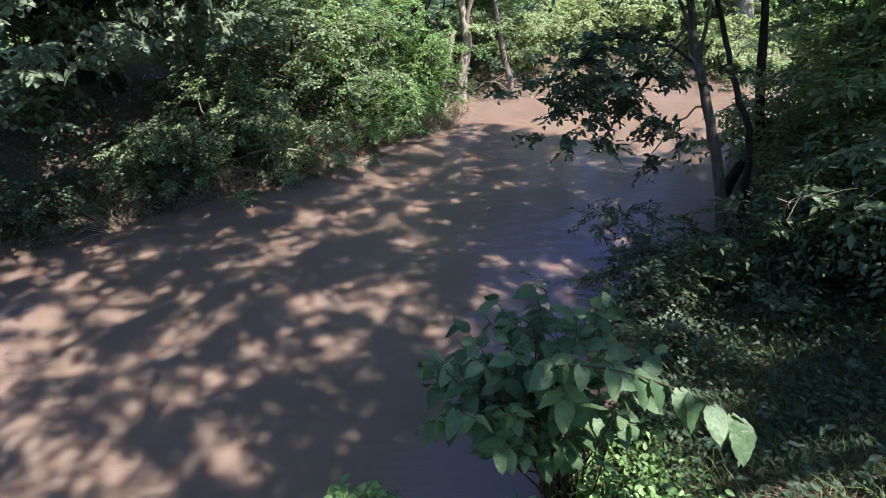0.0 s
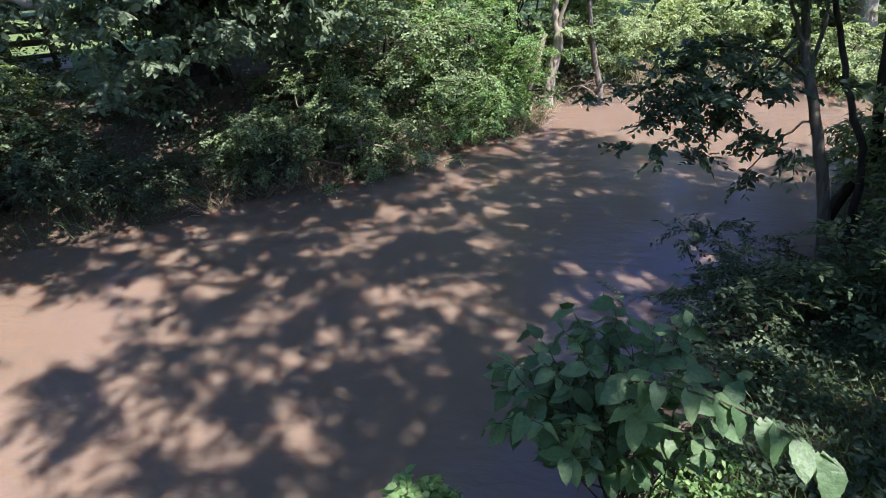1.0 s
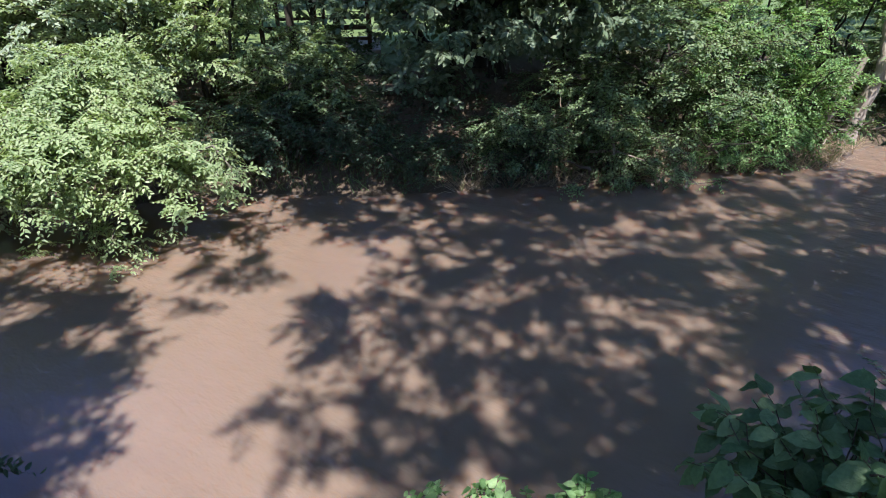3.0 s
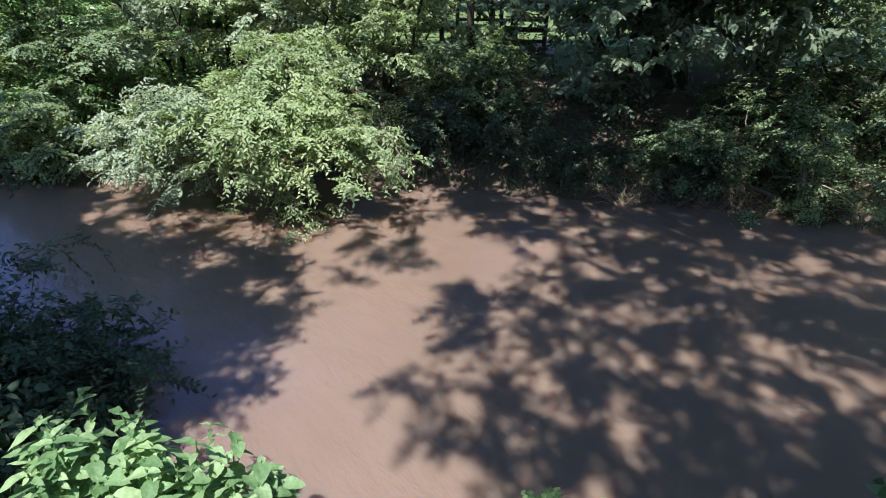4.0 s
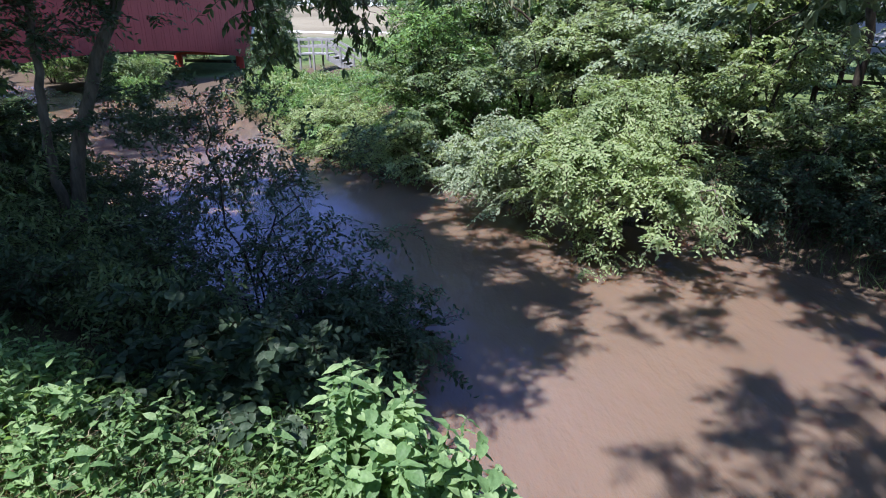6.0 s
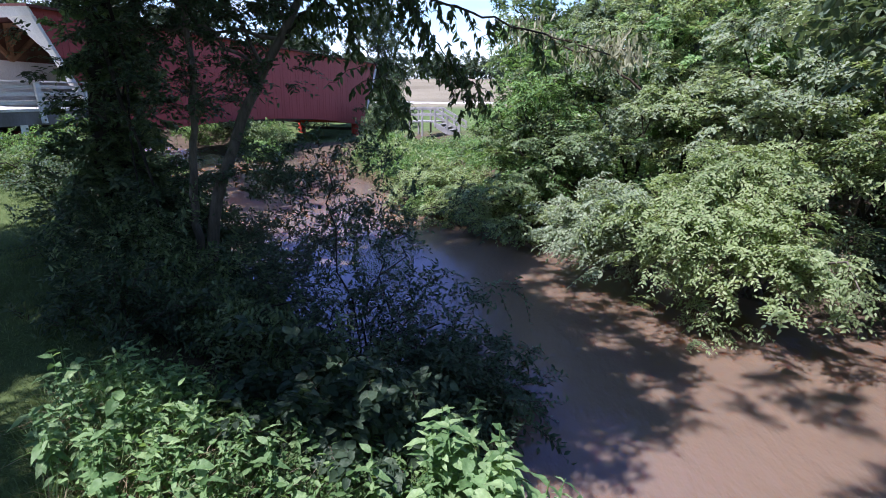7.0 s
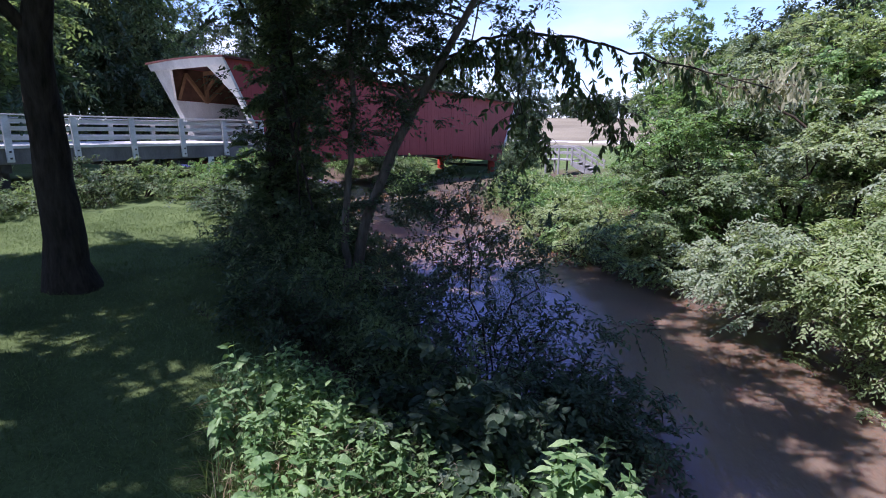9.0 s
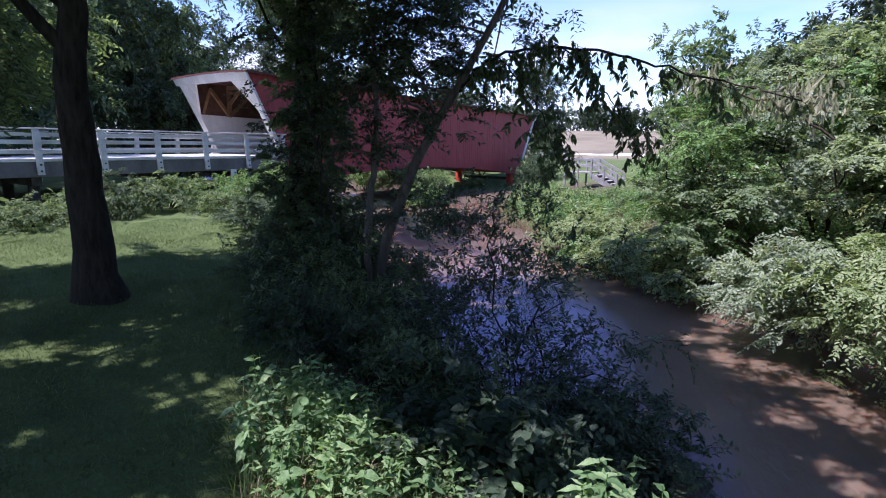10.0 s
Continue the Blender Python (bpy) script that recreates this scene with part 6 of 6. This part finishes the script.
# the broad-leaved shrub in front, with an arching leafy branch
bs_base = Vector(on_ground(0.75, 2.55))
bshrub = thing("broadleaf_shrub", Matrix.Translation(bs_base), "shrub with large broad green leaves on arching branches", "shrub")
rs = random.Random(6)
tips = [((0.46, 2.96, 1.72), 10), ((0.0, 3.08, 1.32), 9), ((0.52, 2.55, 1.48), 10), ((1.04, 3.03, 1.55), 10), ((-0.22, 2.98, 1.05), 8), ((0.3, 2.7, 1.55), 10), ((0.75, 2.8, 1.62), 10),
        ((0.2, 2.9, 1.2), 9), ((0.7, 2.4, 1.3), 10), ((1.1, 2.4, 1.45), 11), ((0.95, 2.75, 1.4), 9), ((0.55, 3.1, 1.35), 9), ((0.1, 2.75, 0.95), 8), ((1.3, 2.7, 1.35), 9), ((0.4, 2.5, 1.1), 8)]
for k in range(40):
    q = (rs.uniform(-0.25, 1.15), rs.uniform(2.1, 3.5))
    tips.append(((q[0], q[1], 0.85 + 0.6 * rs.random() + 0.12 * (q[0] > 0.4)), rs.randint(8, 12)))
for k, (tip, n) in enumerate(tips):
    a = np.array([rs.uniform(-0.15, 0.15), rs.uniform(-0.12, 0.12), -0.05])
    e = np.array(tip) - np.array(bs_base)
    line = bent(a, e, 0.28, 12, np.random.default_rng(600 + k), 0.03)
    v, f = tube(line, np.linspace(0.007, 0.002, 12), 6)
    link_mesh("stem", v, f, B_TWIG, bshrub, smooth=True)
    for j in range(n):
        s = 0.42 + 0.58 * (j + 0.5) / n
        i = min(10, int(s * 11))
        p = line[i] + (line[i + 1] - line[i]) * (s * 11 - i)
        t = Vector(line[i + 1] - line[i]).normalized()
        side = t.cross(Vector((0, 0, 1))).normalized() * (1 if j % 2 else -1)
        way = side * 0.8 + t * rs.uniform(0.2, 0.9) + Vector((rs.gauss(0, 0.2), rs.gauss(0, 0.2), rs.uniform(-1.0, 0.1)))
        put_leaf(BROAD[rs.randrange(3)], bshrub, p, way, Vector((rs.gauss(0, 0.4), rs.gauss(0, 0.4), 1)) + side * 0.3, rs.uniform(0.65, 1.25))


# its long arching branch with large hanging leaves
arch = np.array([(0.75, 2.55, bs_base.z - 0.05), (0.56, 2.48, 1.35), (0.52, 2.26, 1.66), (0.76, 2.10, 1.76), (1.02, 2.00, 1.73), (1.21, 1.92, 1.67), (1.36, 1.85, 1.60)]) - np.array(bs_base)
st = np.linspace(0, 6, 25)
arch = np.stack([np.interp(st, np.arange(7), arch[:, i]) for i in range(3)], 1)
for _ in range(3):
    arch[1:-1] = 0.25 * arch[:-2] + 0.5 * arch[1:-1] + 0.25 * arch[2:]
v, f = tube(arch, np.linspace(0.008, 0.002, 25), 6)
link_mesh("stem", v, f, B_TWIG, bshrub, smooth=True)
for j in range(22):
    i = min(23, 7 + int(j * 0.79))
    t = Vector(arch[i + 1] - arch[i]).normalized()
    side = t.cross(Vector((0, 0, 1))).normalized() * (1 if j % 2 else -1)
    way = side * rs.uniform(0.5, 0.9) + t * rs.uniform(0.3, 0.7) + Vector((0, 0, rs.uniform(-0.9, -0.2)))
    put_leaf(BROAD[rs.randrange(3)], bshrub, arch[i], way, Vector((rs.gauss(0, 0.15), rs.gauss(0, 0.15), 1)) - side * 0.15, rs.uniform(0.95, 1.3))


def weed_plant(seed, h, pairs, shapes, label):
    """A leafy weed: a stem with crossed pairs of leaves and a rosette on top."""
    r = random.Random(seed)
    root = thing("leafy_weed", pose(0, 0, -5), label, "weed", "leafy weeds")
    line = bent((0, 0, -0.05), (r.uniform(-0.1, 0.1), r.uniform(-0.1, 0.1), h), 0.0, 9, np.random.default_rng(seed), 0.02)
    v, f = tube(line, np.linspace(0.006, 0.003, 9), 5)
    link_mesh("stem", v, f, L_WEED, root, smooth=True)
    for j in range(pairs):
        s = 0.28 + 0.72 * (j + 0.5) / pairs
        p = np.array([np.interp(s * 8, np.arange(9), line[:, i]) for i in range(3)])
        th = r.uniform(0, 0.5) + j * 1.57
        for q in (0, math.pi):
            way = Vector((math.cos(th + q), math.sin(th + q), r.uniform(-0.3, 0.6) - 0.6 * (1 - s)))
            put_leaf(shapes[r.randrange(3)], root, p, way, Vector((r.gauss(0, 0.45), r.gauss(0, 0.45), 1)), r.uniform(0.5, 1.15) * (1.15 - 0.35 * s))
    return root


BROADW = [leaf_mesh("weed_leaf", 0.12, 0.085, 0.3, 0.45, 0.6, material=L_LANCE), leaf_mesh("weed_leaf", 0.10, 0.075, 0.55, 0.35, 0.6, material=L_LANCE), leaf_mesh("weed_leaf", 0.14, 0.09, 0.15, 0.3, 0.4, material=L_LANCE)]
SLIM, WIDE, TALL = "upright green weed with paired lance leaves", "low weed with broad pale green leaves", "tall leafy weed at the edge of the bank"
kinds = [weed_plant(700 + k, h, n, sh_, lb) for k, (h, n, sh_, lb) in enumerate([(0.40, 6, LANCE, SLIM), (0.34, 5, BROADW, WIDE), (0.52, 8, LANCE, SLIM), (0.32, 5, LANCE, SLIM), (0.42, 5, BROADW, WIDE), (0.45, 7, LANCE, SLIM),
                                                                                                 (0.78, 12, BROADW, TALL), (0.66, 10, BROADW, TALL), (0.72, 12, LANCE, TALL)])]
rw = random.Random(9)
spots = []
while len(spots) < 120:
    x, y = rw.uniform(-3.3, -1.0), rw.uniform(-3.6, 0.4)
    p = np.array([[x, y]])
    d = seg_dist(p, NEAR)[0]
    if inside(p)[0] or d < 0.15 or d > 3.2 or y < -3.15 + 0.85 * (x + 2.6) or (x < -2.9 and y > -2.4) or math.hypot(x - 0.1, y + 0.4) < 1.45 or (x + 3.75) ** 2 + (y + 1.9) ** 2 < 0.35:
        continue
    spots.append((x, y))
# taller ones along the water's edge
while len(spots) < 190:
    x, y = rw.uniform(-3.6, -2.3), rw.uniform(-0.8, 0.75)
    p = np.array([[x, y]])
    if not inside(p)[0] and 0.08 < seg_dist(p, NEAR)[0] < 0.75:
        spots.append((x, y))
# upright ones at the lawn's edge
while len(spots) < 222:
    x, y = rw.uniform(-3.3, -2.2), rw.uniform(-3.1, -1.7)
    if y > -3.35 + 0.85 * (x + 2.6):
        spots.append((x, y))
for k, (x, y) in enumerate(spots):
    m = pose(*on_ground(x, y), rw.gauss(0, 9), rw.gauss(0, 9), rw.uniform(0, 360)) @ Matrix.Scale(rw.uniform(0.85, 1.2) if k < 190 else rw.uniform(0.52, 0.7), 4)
    kind_ = k % 6 if k < 120 else 6 + k % 3 if k < 190 else 8
    if k < 6 or 120 <= k < 123:
        kinds[kind_].matrix_basis = m
    else:
        copy_thing(kinds[kind_], m)

plant("bank_weed_bush", "bright leafy weed at the edge of the bank", "weeds", 55, on_ground(-0.6, 1.4),
      [(-0.62, 1.88, 0.59, 0.34, 0.22, 0.14), (-1.0, 1.77, 0.59, 0.24, 0.2, 0.14), (-0.25, 2.0, 0.55, 0.22, 0.2, 0.12)], 60, 0.15, 5, 7, 0.07, L_WEED, aspect=0.7, stem_r=0.006, stems=7, clump=2)
r5 = np.random.default_rng(71)


def patch(x0, x1, y0, y1, n, rng, dmin, dmax, line=None):
    """Random places on the near bank within a box, dmin to dmax from the water."""
    p = np.column_stack([rng.uniform(x0, x1, n), rng.uniform(y0, y1, n)])
    d = seg_dist(p, NEAR)
    ok = ~inside(p) & (d > dmin) & (d < dmax) & (np.hypot(p[:, 0] - 0.1, p[:, 1] + 0.3) > 1.2) & (seg_dist(p, FAR) > d)
    if line:
        ok &= p[:, 1] > line[0] + line[1] * p[:, 0]
    return p[ok]


cover("bank_weeds", "sunlit broad-leaved weeds covering the near bank", patch(-3.7, -0.4, -3.3, 1.8, 2500, r5, -0.1, 2.7, (-0.85, 0.85)), r5, 0.42, 0.066, L_WEED, 11, 0.5)
cover("bank_weeds", "low leafy weeds under the broad-leaved shrub", patch(-0.9, 1.45, 0.6, 4.2, 1500, r5, -0.1, 2.8), r5, 0.36, 0.055, L_WEED, 10, 0.58)
# L_DARK covers below have the shade built into their leaf colour
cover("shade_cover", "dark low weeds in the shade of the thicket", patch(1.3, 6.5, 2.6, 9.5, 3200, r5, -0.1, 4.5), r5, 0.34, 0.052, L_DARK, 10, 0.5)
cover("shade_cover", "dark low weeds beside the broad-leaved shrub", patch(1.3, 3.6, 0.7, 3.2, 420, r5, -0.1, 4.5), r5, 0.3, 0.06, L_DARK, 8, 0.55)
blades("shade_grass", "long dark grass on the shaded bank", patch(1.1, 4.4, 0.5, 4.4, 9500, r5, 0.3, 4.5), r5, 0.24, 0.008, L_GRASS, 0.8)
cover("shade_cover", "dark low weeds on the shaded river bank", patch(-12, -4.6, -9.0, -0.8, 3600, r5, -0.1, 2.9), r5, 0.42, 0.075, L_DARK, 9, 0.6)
blades("weed_grass", "tufts of long grass among the weeds", patch(-3.6, -1.0, -3.5, 0.6, 8000, r5, 0.4, 3.5, (-1.05, 0.85)), r5, 0.34, 0.008, L_GRASS, 0.6)
blades("dry_weed_grass", "dry yellow grass among the weeds", patch(-3.2, -1.4, -3.4, -1.2, 2400, r5, 1.2, 3.5, (-0.95, 0.85)), r5, 0.32, 0.007, L_DRY, 0.7, "dry grass", 0.2)
blades("dry_tuft", "dry yellow grass flattened at the path's edge", patch(1.75, 2.1, 1.85, 2.12, 420, r5, 0.3, 3.5), r5, 0.22, 0.006, L_DRY, 0.9, "dry grass", 0.3)
lp = np.column_stack([r5.uniform(-13, -0.6, 150000), r5.uniform(-15, -2.2, 150000)])
lp = lp[(seg_dist(lp, NEAR) > 2.0) & (np.hypot(lp[:, 0], lp[:, 1]) < 16.5)]
blades("lawn_grass", "short mown lawn grass partly in tree shade", lp, r5, 0.055, 0.007, L_GRASS, 0.5)
